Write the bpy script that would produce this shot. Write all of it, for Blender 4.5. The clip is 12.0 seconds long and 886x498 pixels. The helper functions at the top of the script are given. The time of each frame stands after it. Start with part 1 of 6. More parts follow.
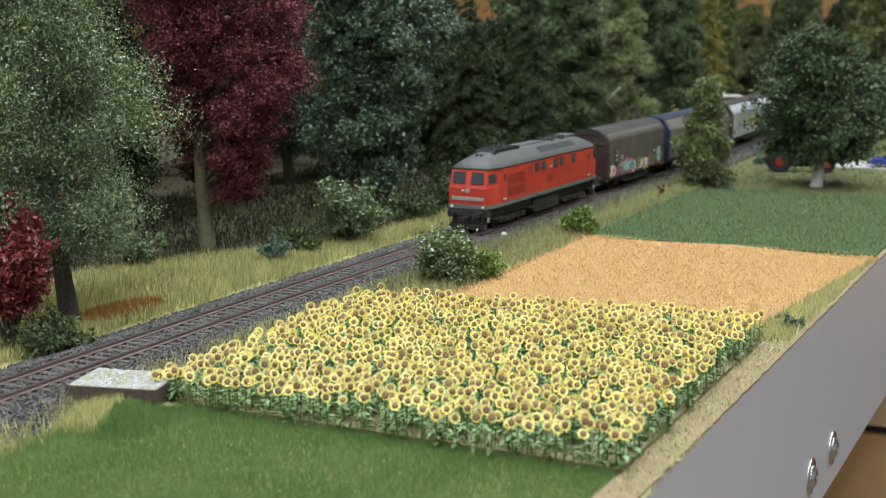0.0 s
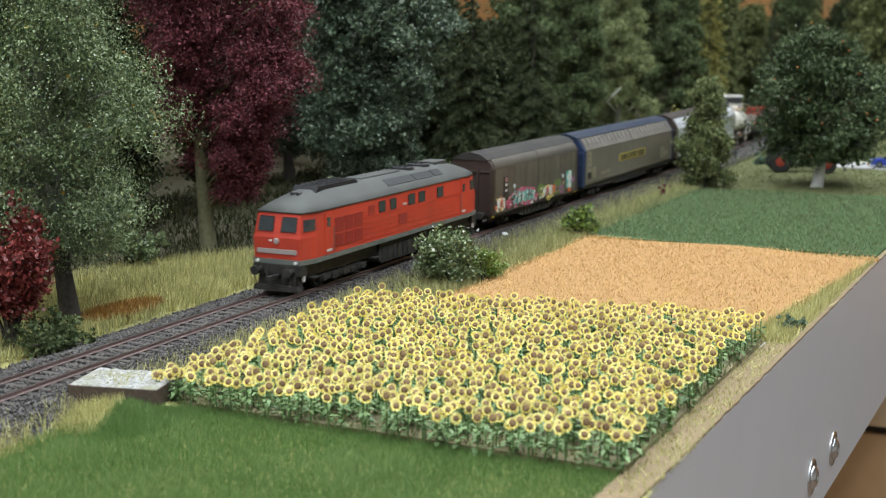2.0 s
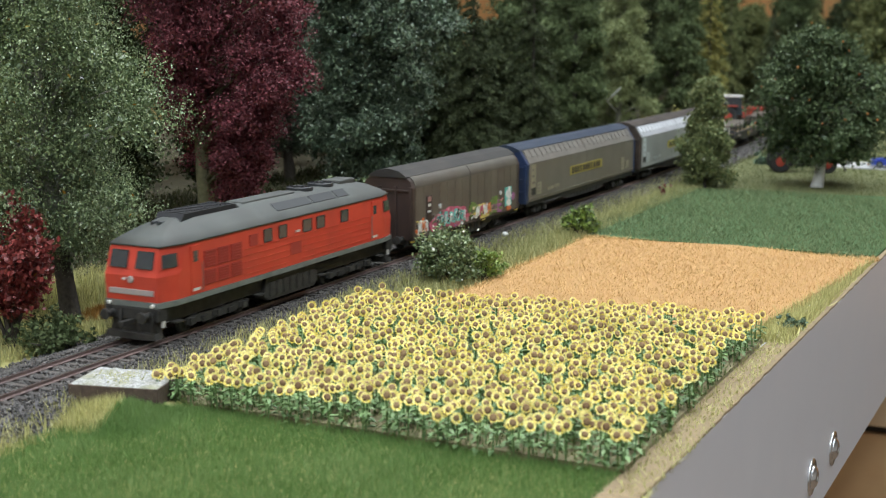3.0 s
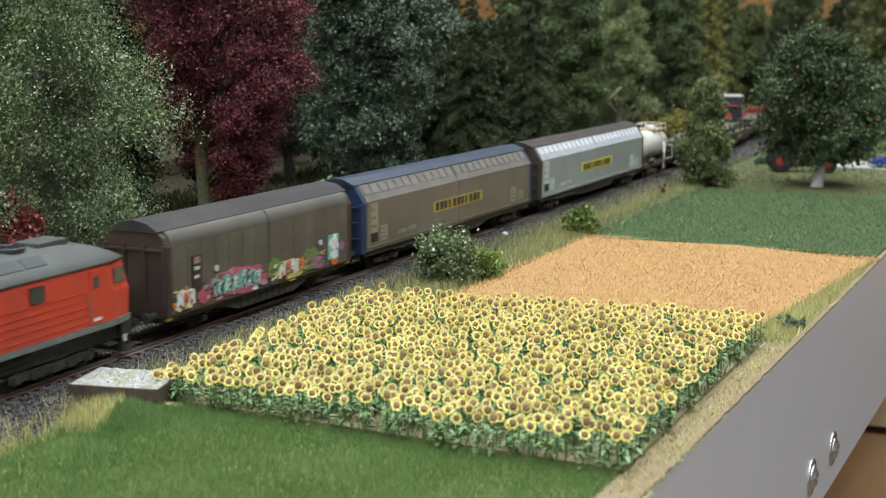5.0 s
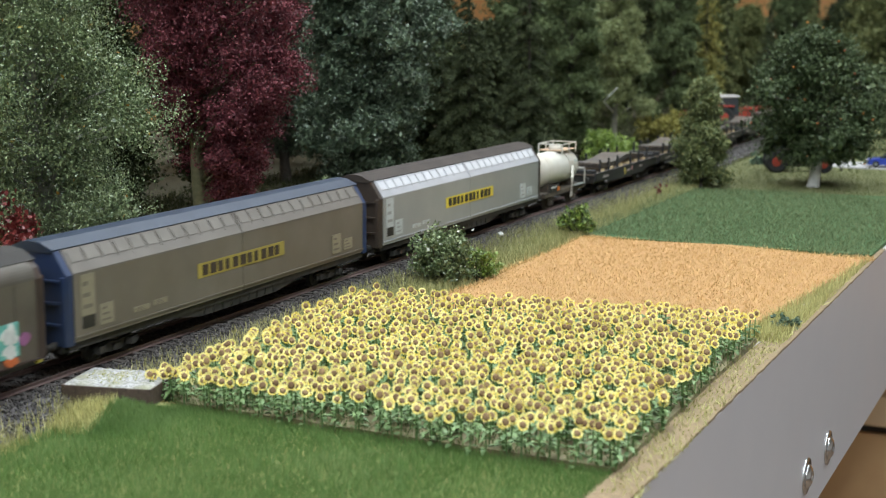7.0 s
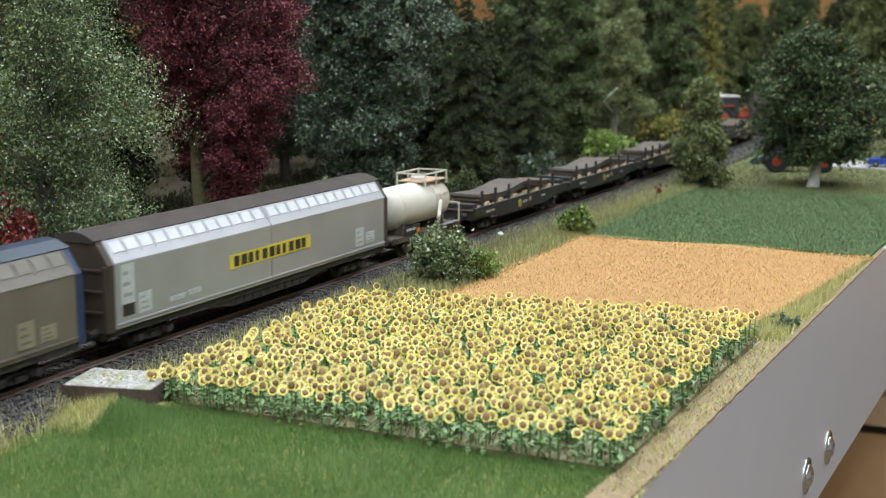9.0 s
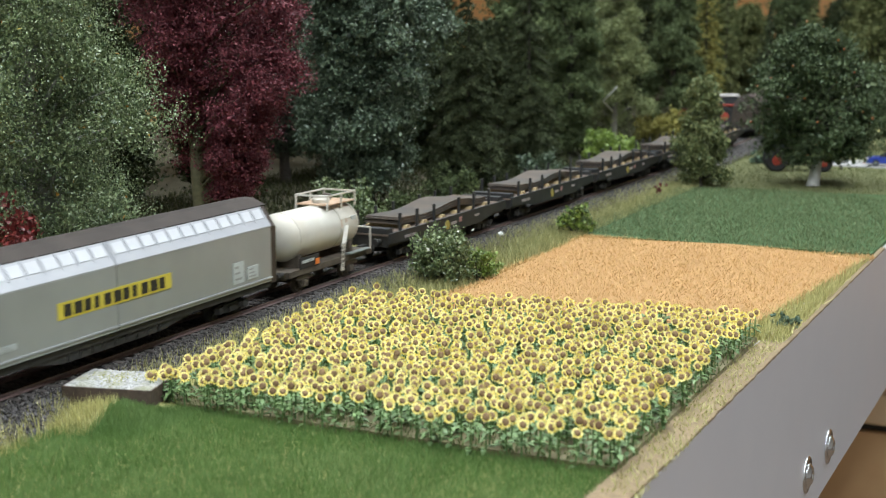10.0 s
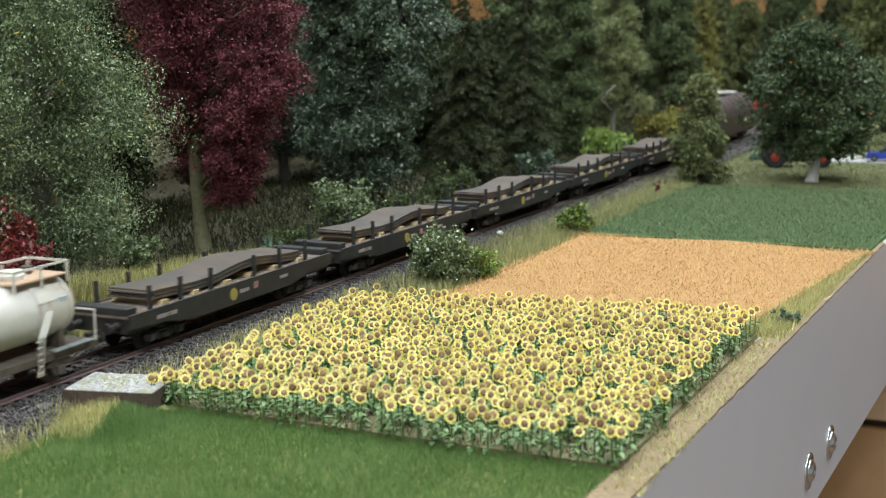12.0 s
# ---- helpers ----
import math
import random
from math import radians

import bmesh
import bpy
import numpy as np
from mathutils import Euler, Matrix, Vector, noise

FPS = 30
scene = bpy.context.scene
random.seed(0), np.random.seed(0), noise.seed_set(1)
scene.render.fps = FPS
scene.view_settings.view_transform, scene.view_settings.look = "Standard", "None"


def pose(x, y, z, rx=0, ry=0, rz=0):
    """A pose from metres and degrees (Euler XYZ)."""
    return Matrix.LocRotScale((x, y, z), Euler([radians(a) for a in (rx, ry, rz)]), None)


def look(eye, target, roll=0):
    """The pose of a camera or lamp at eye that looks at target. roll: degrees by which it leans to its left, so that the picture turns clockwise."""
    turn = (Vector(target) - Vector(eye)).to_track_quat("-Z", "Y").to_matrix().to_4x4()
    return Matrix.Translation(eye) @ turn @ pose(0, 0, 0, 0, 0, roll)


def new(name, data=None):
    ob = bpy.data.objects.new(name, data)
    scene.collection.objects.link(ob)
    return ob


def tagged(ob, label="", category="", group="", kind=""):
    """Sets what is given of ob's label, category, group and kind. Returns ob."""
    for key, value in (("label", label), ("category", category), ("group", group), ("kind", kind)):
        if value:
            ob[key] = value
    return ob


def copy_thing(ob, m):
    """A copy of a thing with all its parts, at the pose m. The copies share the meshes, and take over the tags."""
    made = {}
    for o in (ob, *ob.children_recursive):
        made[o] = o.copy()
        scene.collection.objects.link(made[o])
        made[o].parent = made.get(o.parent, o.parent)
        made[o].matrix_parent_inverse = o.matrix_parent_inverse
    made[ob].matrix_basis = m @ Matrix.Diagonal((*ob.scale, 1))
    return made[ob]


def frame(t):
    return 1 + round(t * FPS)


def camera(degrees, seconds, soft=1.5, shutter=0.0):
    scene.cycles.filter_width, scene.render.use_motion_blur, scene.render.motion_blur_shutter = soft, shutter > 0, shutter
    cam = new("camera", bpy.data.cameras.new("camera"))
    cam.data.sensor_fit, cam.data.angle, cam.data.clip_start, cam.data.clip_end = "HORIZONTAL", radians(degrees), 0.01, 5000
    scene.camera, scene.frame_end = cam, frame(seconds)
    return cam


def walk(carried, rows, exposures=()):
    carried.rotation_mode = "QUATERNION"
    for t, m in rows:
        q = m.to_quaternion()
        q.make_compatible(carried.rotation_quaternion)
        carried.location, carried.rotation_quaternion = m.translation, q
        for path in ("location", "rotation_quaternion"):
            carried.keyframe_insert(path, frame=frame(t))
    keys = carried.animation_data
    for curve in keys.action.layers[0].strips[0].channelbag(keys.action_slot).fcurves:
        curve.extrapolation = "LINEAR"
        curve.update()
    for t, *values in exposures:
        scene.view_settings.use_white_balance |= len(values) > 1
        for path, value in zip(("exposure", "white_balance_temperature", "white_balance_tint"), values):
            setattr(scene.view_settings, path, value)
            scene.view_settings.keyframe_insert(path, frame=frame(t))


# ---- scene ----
# A model railway in about 1:87, placed and sized to fit the camera's view; the top of the rails lies at z = 0.010.
RAIL = 0.010
SPEED = 0.1222
BEND, BEND2 = -0.0651, 0.1789


def track(s):
    """The place and heading of the track's middle, s metres along it."""
    x = y = 0.0
    n = 24
    e = max(-0.6, min(1.2, s))
    for i in range(n):
        q = (i + 0.5) / n * e
        a = BEND * q + BEND2 * q * q / 2
        x += math.cos(a) * e / n
        y += math.sin(a) * e / n
    a = BEND * e + BEND2 * e * e / 2
    return x + math.cos(a) * (s - e), y + math.sin(a) * (s - e), a


def edge_y(x):
    """The front edge of the layout."""
    return -0.2600 - 0.0205 * x


# ---- camera ----
cam = camera(36.81, 12.0, soft=1.1, shutter=0.55)
cam.data.dof.use_dof = True
cam.data.dof.focus_distance = 0.68
cam.data.dof.aperture_fstop = 22
PATH = [
    (0.0, -0.61819, -0.37356, 0.15018, 25.124, -9.496, 0.228),
    (0.5, -0.61808, -0.37380, 0.15010, 25.130, -9.491, 0.244),
    (1.0, -0.61830, -0.37340, 0.15040, 25.115, -9.508, 0.290),
    (1.5, -0.61811, -0.37326, 0.15050, 25.135, -9.515, 0.296),
    (2.0, -0.61815, -0.37310, 0.15042, 25.134, -9.512, 0.305),
    (2.5, -0.61836, -0.37306, 0.15045, 25.138, -9.516, 0.325),
    (3.0, -0.61838, -0.37298, 0.15055, 25.131, -9.535, 0.365),
    (5.0, -0.61850, -0.37300, 0.15085, 25.128, -9.560, 0.380),
    (5.5, -0.61817, -0.37414, 0.15020, 25.130, -9.512, 0.305),
    (6.0, -0.61775, -0.37500, 0.15004, 25.107, -9.489, 0.255),
    (6.5, -0.61750, -0.37528, 0.14998, 25.083, -9.484, 0.243),
    (7.0, -0.61765, -0.37510, 0.14999, 25.070, -9.485, 0.245),
    (9.0, -0.61780, -0.37524, 0.14997, 25.076, -9.482, 0.203),
    (9.5, -0.61760, -0.37527, 0.15008, 25.078, -9.490, 0.138),
    (10.0, -0.61763, -0.37543, 0.15010, 25.090, -9.490, 0.062),
    (10.5, -0.61758, -0.37555, 0.14999, 25.100, -9.479, -0.050),
    (11.0, -0.61765, -0.37551, 0.14995, 25.090, -9.474, -0.215),
    (11.5, -0.61785, -0.37546, 0.15000, 25.076, -9.482, -0.355),
    (12.0, -0.61775, -0.37539, 0.15012, 25.068, -9.498, -0.523),
]


def aim(x, y, z, yaw, pitch, roll):
    a, b = radians(yaw), radians(pitch)
    way = Vector((math.cos(a) * math.cos(b), math.sin(a) * math.cos(b), math.sin(b)))
    return look((x, y, z), Vector((x, y, z)) + way, roll)


walk(cam, [(t, aim(*r)) for t, *r in PATH], exposures=[(0.0, 0.0), (12.0, 0.0)])

# ---- light: the hall's ceiling lamps, assumed and out of view ----
world = bpy.data.worlds.new("hall")
world.use_nodes = True
world.node_tree.nodes["Background"].inputs[0].default_value = (0.8, 0.88, 1.0, 1)
world.node_tree.nodes["Background"].inputs[1].default_value = 0.05
scene.world = world
CEILING = 1.75
# Unseen; the x = -2.1 pair is added to brighten meadow and trees.
LAMPS = [(-2.1, -0.9), (-2.1, 0.5), (-0.5, -1.1), (-0.3, 0.1), (1.1, -0.9), (1.2, 0.2)]
for lx, ly in LAMPS:
    lamp = bpy.data.lights.new("unseen_ceiling_lamp", "AREA")
    lamp.shape, lamp.size, lamp.size_y, lamp.energy = "RECTANGLE", 1.2, 0.28, 19
    lamp.color = (0.85, 0.98, 1.07)
    new("unseen_ceiling_lamp", lamp).matrix_world = pose(lx, ly, CEILING - 0.065)


# ---- materials ----
def material(name, color, color2=None, rough=0.6, metal=0.0, scale=300.0, bump=0.0, stain=None, stain_scale=40.0, island=False,
             random_object=False, amount=1.0, coat=0.0):
    """A surface with fine grain between two colours, wider stains, and relief."""
    m = bpy.data.materials.new(name)
    m.use_nodes = True
    nt = m.node_tree
    b = nt.nodes["Principled BSDF"]
    color2 = color2 or tuple(c * 0.8 for c in color)
    coord = nt.nodes.new("ShaderNodeTexCoord")
    grain = nt.nodes.new("ShaderNodeTexNoise")
    grain.inputs["Scale"].default_value, grain.inputs["Detail"].default_value = scale, 4
    nt.links.new(coord.outputs["Object"], grain.inputs["Vector"])
    mix = nt.nodes.new("ShaderNodeMix")
    mix.data_type = "RGBA"
    mix.inputs[6].default_value, mix.inputs[7].default_value = (*color, 1), (*color2, 1)
    if island or random_object:
        src = nt.nodes.new("ShaderNodeNewGeometry" if island else "ShaderNodeObjectInfo")
        nt.links.new(src.outputs["Random Per Island" if island else "Random"], mix.inputs[0])
    else:
        ramp = nt.nodes.new("ShaderNodeMapRange")
        ramp.inputs[1].default_value, ramp.inputs[2].default_value = 0.5 - 0.2 / amount, 0.5 + 0.2 / amount
        nt.links.new(grain.outputs["Fac"], ramp.inputs[0])
        nt.links.new(ramp.outputs[0], mix.inputs[0])
    out = mix.outputs[2]
    if stain:
        wide = nt.nodes.new("ShaderNodeTexNoise")
        wide.inputs["Scale"].default_value, wide.inputs["Detail"].default_value = stain_scale, 5
        nt.links.new(coord.outputs["Object"], wide.inputs["Vector"])
        r2 = nt.nodes.new("ShaderNodeMapRange")
        r2.inputs[1].default_value, r2.inputs[2].default_value, r2.inputs[4].default_value = 0.42, 0.72, 0.9
        nt.links.new(wide.outputs["Fac"], r2.inputs[0])
        m2 = nt.nodes.new("ShaderNodeMix")
        m2.data_type = "RGBA"
        m2.inputs[7].default_value = (*stain, 1)
        nt.links.new(r2.outputs[0], m2.inputs[0])
        nt.links.new(out, m2.inputs[6])
        out = m2.outputs[2]
    nt.links.new(out, b.inputs["Base Color"])
    b.inputs["Roughness"].default_value, b.inputs["Metallic"].default_value = rough, metal
    b.inputs["Coat Weight"].default_value = coat
    if bump:
        bp = nt.nodes.new("ShaderNodeBump")
        bp.inputs["Strength"].default_value, bp.inputs["Distance"].default_value = bump, 0.0004
        nt.links.new(grain.outputs["Fac"], bp.inputs["Height"])
        nt.links.new(bp.outputs[0], b.inputs["Normal"])
    return m


def foliage(name, dark, light, rough=0.45):
    m = material(name, dark, light, rough=rough, island=True)
    m.node_tree.nodes["Principled BSDF"].inputs["Specular IOR Level"].default_value = 0.5 if rough < 0.5 else 0.25
    return m


def plain(name, color, rough=0.5, metal=0.0, **kw):
    return material(name, color, tuple(c * 0.86 for c in color), rough, metal, **kw)


M = {}
M["ground"] = material("grass_ground", (0.32, 0.30, 0.11), (0.47, 0.43, 0.18), 0.95, scale=220, bump=0.6, stain=(0.17, 0.17, 0.06), stain_scale=14)
M["far_ground"] = material("olive_meadow_ground", (0.09, 0.10, 0.04), (0.145, 0.15, 0.062), 0.95, scale=220, bump=0.5)
M["pale_stone"] = material("pale_stone", (0.42, 0.42, 0.41), (0.55, 0.55, 0.54), 0.85, scale=400)
# Brown floor, set darker so its colour holds the shade below the crowns.
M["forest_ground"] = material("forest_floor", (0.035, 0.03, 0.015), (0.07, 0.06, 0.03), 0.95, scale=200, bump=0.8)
M["soil"] = material("sandy_soil", (0.20, 0.145, 0.085), (0.29, 0.215, 0.125), 0.95, scale=500, bump=0.7, stain=(0.21, 0.155, 0.085), stain_scale=70)
M["field_soil"] = material("field_soil", (0.15, 0.13, 0.07), (0.23, 0.20, 0.11), 0.95, scale=500, bump=0.7)
M["rust_soil"] = material("rusty_leaf_litter", (0.14, 0.07, 0.012), (0.21, 0.11, 0.022), 0.95, scale=600, bump=0.7)
M["gravel_bed"] = material("gravel_bed", (0.06, 0.055, 0.055), (0.13, 0.12, 0.12), 0.9, scale=900, bump=0.8)
M["stone"] = material("ballast_stone", (0.032, 0.029, 0.028), (0.15, 0.137, 0.131), 0.85, island=True)
M["sleeper"] = material("weathered_sleeper", (0.052, 0.044, 0.040), (0.092, 0.079, 0.072), 0.8, scale=700, random_object=True)
M["rust"] = material("rusty_rail", (0.12, 0.080, 0.075), (0.19, 0.130, 0.120), 0.55, scale=900, bump=0.2)
M["rail_top"] = material("polished_rail", (0.55, 0.51, 0.50), (0.68, 0.64, 0.62), 0.2, 0.9, scale=600)
M["road"] = material("pale_gravel_road", (0.27, 0.27, 0.27), (0.38, 0.375, 0.365), 0.9, scale=400, bump=0.3)
M["concrete"] = material("lichened_concrete", (0.23, 0.227, 0.223), (0.42, 0.415, 0.41), 0.9, scale=700, bump=0.9, amount=2.0, stain=(0.24, 0.24, 0.15), stain_scale=110)
M["slab_side"] = material("brown_slab_side", (0.06, 0.04, 0.03), (0.10, 0.07, 0.052), 0.8, scale=500, bump=0.4)
M["fascia"] = material("grey_painted_board", (0.50, 0.49, 0.51), (0.535, 0.52, 0.535), 0.34, scale=30, amount=0.6, stain=(0.55, 0.515, 0.52), stain_scale=6)
M["chrome"] = plain("chrome", (0.75, 0.77, 0.8), 0.22, 1.0)
M["oak"] = material("brown_board", (0.46, 0.30, 0.155), (0.54, 0.36, 0.19), 0.6, scale=12)
M["pale_wood"] = material("pale_wood", (0.62, 0.47, 0.30), (0.70, 0.55, 0.37), 0.55, scale=14)
M["black_gap"] = plain("painted_gap_shadow", (0.03, 0.028, 0.025), 0.7)
M["orange_wall"] = material("orange_wall", (0.84, 0.50, 0.22), (0.88, 0.55, 0.26), 0.8, scale=3)
M["wall"] = material("hall_wall", (0.55, 0.54, 0.52), (0.6, 0.59, 0.57), 0.85, scale=4)
M["ceiling"] = material("hall_ceiling", (0.72, 0.72, 0.71), (0.76, 0.76, 0.75), 0.9, scale=4)
M["carpet"] = material("hall_floor", (0.16, 0.11, 0.075), (0.20, 0.14, 0.095), 0.9, scale=60)
M["bark"] = material("dark_bark", (0.035, 0.03, 0.025), (0.075, 0.065, 0.055), 0.9, scale=500, bump=0.9)
M["beech_bark"] = material("olive_bark", (0.10, 0.095, 0.05), (0.16, 0.15, 0.085), 0.85, scale=350, bump=0.5)
M["birch_bark"] = material("white_birch_bark", (0.58, 0.58, 0.55), (0.36, 0.36, 0.34), 0.8, scale=260, stain=(0.05, 0.05, 0.045), stain_scale=220)
M["white_bark"] = material("limewashed_bark", (0.76, 0.77, 0.76), (0.64, 0.64, 0.62), 0.85, scale=400)
M["grey_bark"] = material("grey_bark", (0.16, 0.15, 0.13), (0.24, 0.22, 0.19), 0.85, scale=400, bump=0.4)
M["birch_leaf"] = foliage("birch_leaf", (0.042, 0.074, 0.028), (0.285, 0.355, 0.18), 0.33)
M["red_leaf"] = foliage("copper_leaf", (0.050, 0.012, 0.017), (0.215, 0.055, 0.068), 0.55)
M["maple_leaf"] = foliage("red_maple_leaf", (0.09, 0.012, 0.012), (0.24, 0.04, 0.035), 0.45)
M["yellow_leaf"] = foliage("autumn_leaf", (0.30, 0.22, 0.03), (0.40, 0.17, 0.03), 0.5)
M["dark_leaf"] = foliage("dark_leaf", (0.022, 0.042, 0.024), (0.15, 0.205, 0.128), 0.40)
# Fir colour; on leafy backdrop trees it paints in the wood's deep shade.
M["fir"] = foliage("fir_needles_and_wood_shade", (0.018, 0.026, 0.010), (0.066, 0.082, 0.032), 0.72)
M["mid_leaf"] = foliage("green_leaf", (0.045, 0.065, 0.025), (0.135, 0.172, 0.074), 0.72)
M["willow_leaf"] = foliage("pale_green_leaf", (0.14, 0.166, 0.065), (0.30, 0.338, 0.165), 0.72)
M["cypress_leaf"] = foliage("yellow_green_cypress", (0.15, 0.142, 0.032), (0.29, 0.265, 0.075), 0.72)
M["olive_leaf"] = foliage("olive_leaf", (0.065, 0.08, 0.026), (0.16, 0.17, 0.065), 0.72)
M["bush_leaf"] = foliage("bush_leaf", (0.06, 0.092, 0.035), (0.22, 0.28, 0.13), 0.4)
M["lime_leaf"] = foliage("lime_leaf", (0.10, 0.17, 0.025), (0.24, 0.33, 0.07), 0.45)
M["teal_leaf"] = foliage("teal_leaf", (0.07, 0.12, 0.08), (0.18, 0.26, 0.18), 0.5)
M["apple_leaf"] = foliage("apple_leaf", (0.026, 0.044, 0.018), (0.105, 0.142, 0.064), 0.5)
M["apple"] = material("orange_fruit", (0.36, 0.07, 0.02), (0.46, 0.19, 0.04), 0.4, random_object=True)
M["white_bloom"] = foliage("white_blossom", (0.65, 0.66, 0.6), (0.8, 0.8, 0.75), 0.6)
M["lawn"] = material("lawn_fibre", (0.075, 0.155, 0.032), (0.165, 0.285, 0.078), 0.7, island=True, stain=(0.175, 0.275, 0.088), stain_scale=22)
M["straw_grass"] = foliage("straw_grass", (0.32, 0.31, 0.11), (0.64, 0.60, 0.28), 0.75)
M["meadow"] = foliage("meadow_grass", (0.19, 0.20, 0.08), (0.42, 0.40, 0.19), 0.75)
# Olive fibres whose dark tone carries the shade beneath the trees.
M["undergrowth"] = foliage("shaded_undergrowth", (0.018, 0.025, 0.009), (0.07, 0.076, 0.028), 0.75)
M["litter"] = foliage("leaf_litter_fibre", (0.22, 0.10, 0.018), (0.36, 0.20, 0.05), 0.75)
M["far_grass"] = foliage("far_meadow_grass", (0.085, 0.10, 0.036), (0.18, 0.188, 0.078), 0.75)
M["slim_leaf"] = foliage("slim_tree_leaf", (0.07, 0.092, 0.033), (0.23, 0.25, 0.105), 0.6)
M["wheat"] = foliage("wheat_stalk", (0.44, 0.268, 0.098), (0.74, 0.505, 0.24), 0.7)
M["wheat_soil"] = material("wheat_stubble_bed", (0.34, 0.19, 0.075), (0.46, 0.27, 0.115), 0.95, scale=900, bump=0.7)
M["crop"] = foliage("green_crop", (0.080, 0.113, 0.050), (0.212, 0.256, 0.128), 0.65)
M["crop_soil"] = material("green_crop_bed", (0.035, 0.085, 0.025), (0.06, 0.12, 0.04), 0.95, scale=400, bump=0.6)
M["sun_stem"] = material("sunflower_green", (0.075, 0.145, 0.042), (0.20, 0.31, 0.125), 0.5, island=True)
M["sun_weed"] = foliage("field_weed", (0.10, 0.14, 0.045), (0.24, 0.28, 0.12), 0.7)
M["petal"] = material("sunflower_petal", (0.74, 0.56, 0.07), (0.85, 0.76, 0.30), 0.6, island=True)
M["disc"] = material("sunflower_disc", (0.16, 0.09, 0.042), (0.33, 0.21, 0.108), 0.8, random_object=True)
M["disc_island"] = material("sunflower_disc_far", (0.16, 0.09, 0.042), (0.33, 0.21, 0.108), 0.8, island=True)
M["loco_red"] = material("traffic_red_paint", (0.50, 0.045, 0.024), (0.56, 0.055, 0.030), 0.45, scale=120, stain=(0.40, 0.045, 0.030), stain_scale=45)
M["loco_grille"] = plain("dull_red_grille", (0.34, 0.036, 0.026), 0.6)
M["loco_roof"] = material("dusty_grey_roof", (0.058, 0.061, 0.058), (0.082, 0.086, 0.080), 0.65, scale=90, stain=(0.048, 0.047, 0.044), stain_scale=45)
M["loco_sill"] = material("grey_sill", (0.115, 0.13, 0.122), (0.17, 0.185, 0.175), 0.55, scale=200)
M["roof_panel"] = plain("dark_roof_grille", (0.030, 0.032, 0.036), 0.55)
M["soot"] = plain("sooty_exhaust", (0.014, 0.014, 0.017), 0.7)
M["under"] = material("grimy_underframe", (0.012, 0.011, 0.010), (0.036, 0.033, 0.029), 0.7, scale=250, bump=0.3)
M["glass"] = plain("dark_cab_glass", (0.05, 0.055, 0.06), 0.08)
M["frame_rubber"] = plain("window_rubber", (0.02, 0.02, 0.02), 0.6)
M["off_white"] = plain("off_white_paint", (0.62, 0.60, 0.58), 0.5)
M["dirty_stripe"] = plain("dirty_stripe", (0.36, 0.31, 0.30), 0.55)
M["lamp_glass"] = plain("lamp_glass", (0.78, 0.76, 0.72), 0.15)
M["logo_red"] = plain("sign_red", (0.55, 0.03, 0.03), 0.5)
M["brown_side"] = material("grimy_brown_door", (0.135, 0.117, 0.092), (0.172, 0.152, 0.12), 0.55, scale=60, stain=(0.13, 0.11, 0.08), stain_scale=25)
M["brown_slope"] = material("dusty_beige_slope", (0.125, 0.112, 0.098), (0.16, 0.146, 0.13), 0.5, scale=60)
M["blue_end"] = material("blue_end_wall", (0.010, 0.026, 0.08), (0.016, 0.036, 0.10), 0.5, scale=80, stain=(0.03, 0.04, 0.07), stain_scale=40)
M["blue_roof"] = material("dusty_blue_roof", (0.014, 0.024, 0.046), (0.024, 0.036, 0.062), 0.5, scale=80)
M["silver_side"] = material("silver_grey_door", (0.32, 0.335, 0.325), (0.36, 0.375, 0.365), 0.38, 0.2, scale=50, stain=(0.30, 0.31, 0.30), stain_scale=20)
# Lighter than the silver door: overhead light is put into this colour.
M["silver_slope"] = material("silver_with_top_light", (0.40, 0.41, 0.44), (0.46, 0.47, 0.50), 0.4, 0.2, scale=60)
M["brown_panel"] = material("dusty_beige_panel", (0.135, 0.122, 0.107), (0.172, 0.158, 0.14), 0.6, scale=80)
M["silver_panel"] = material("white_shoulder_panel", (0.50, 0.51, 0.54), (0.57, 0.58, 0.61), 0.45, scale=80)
M["umber_end"] = material("umber_end_wall", (0.035, 0.024, 0.018), (0.055, 0.04, 0.03), 0.6, scale=80)
M["umber_roof"] = material("umber_roof", (0.030, 0.022, 0.018), (0.046, 0.035, 0.029), 0.8, scale=80)
M["graf_side"] = material("weathered_brown_side", (0.085, 0.072, 0.055), (0.135, 0.118, 0.093), 0.6, scale=45, stain=(0.075, 0.055, 0.045), stain_scale=35)
M["graf_roof"] = material("dark_grey_roof", (0.019, 0.017, 0.016), (0.032, 0.029, 0.027), 0.8, scale=70, stain=(0.045, 0.038, 0.034), stain_scale=25)
M["graf_slope"] = material("faded_brown_shoulder", (0.068, 0.060, 0.049), (0.100, 0.089, 0.074), 0.65, scale=45, stain=(0.085, 0.07, 0.058), stain_scale=30)
M["graf_end"] = material("dark_red_brown_end", (0.028, 0.017, 0.014), (0.048, 0.029, 0.024), 0.6, scale=80)
for nm, co in (("pink", (0.50, 0.10, 0.17)), ("teal", (0.16, 0.50, 0.44)), ("spray_yellow", (0.66, 0.52, 0.14)), ("spray_green", (0.14, 0.22, 0.05)), ("dusty_pink", (0.42, 0.22, 0.21)), ("spray_cream", (0.66, 0.58, 0.36)), ("spray_rose", (0.55, 0.24, 0.28)),
               ("spray_white", (0.72, 0.74, 0.72)), ("spray_lilac", (0.33, 0.12, 0.27)), ("spray_orange", (0.65, 0.16, 0.05))):
    M[nm] = material(nm, co, tuple(c * 0.7 for c in co), 0.55, scale=300)
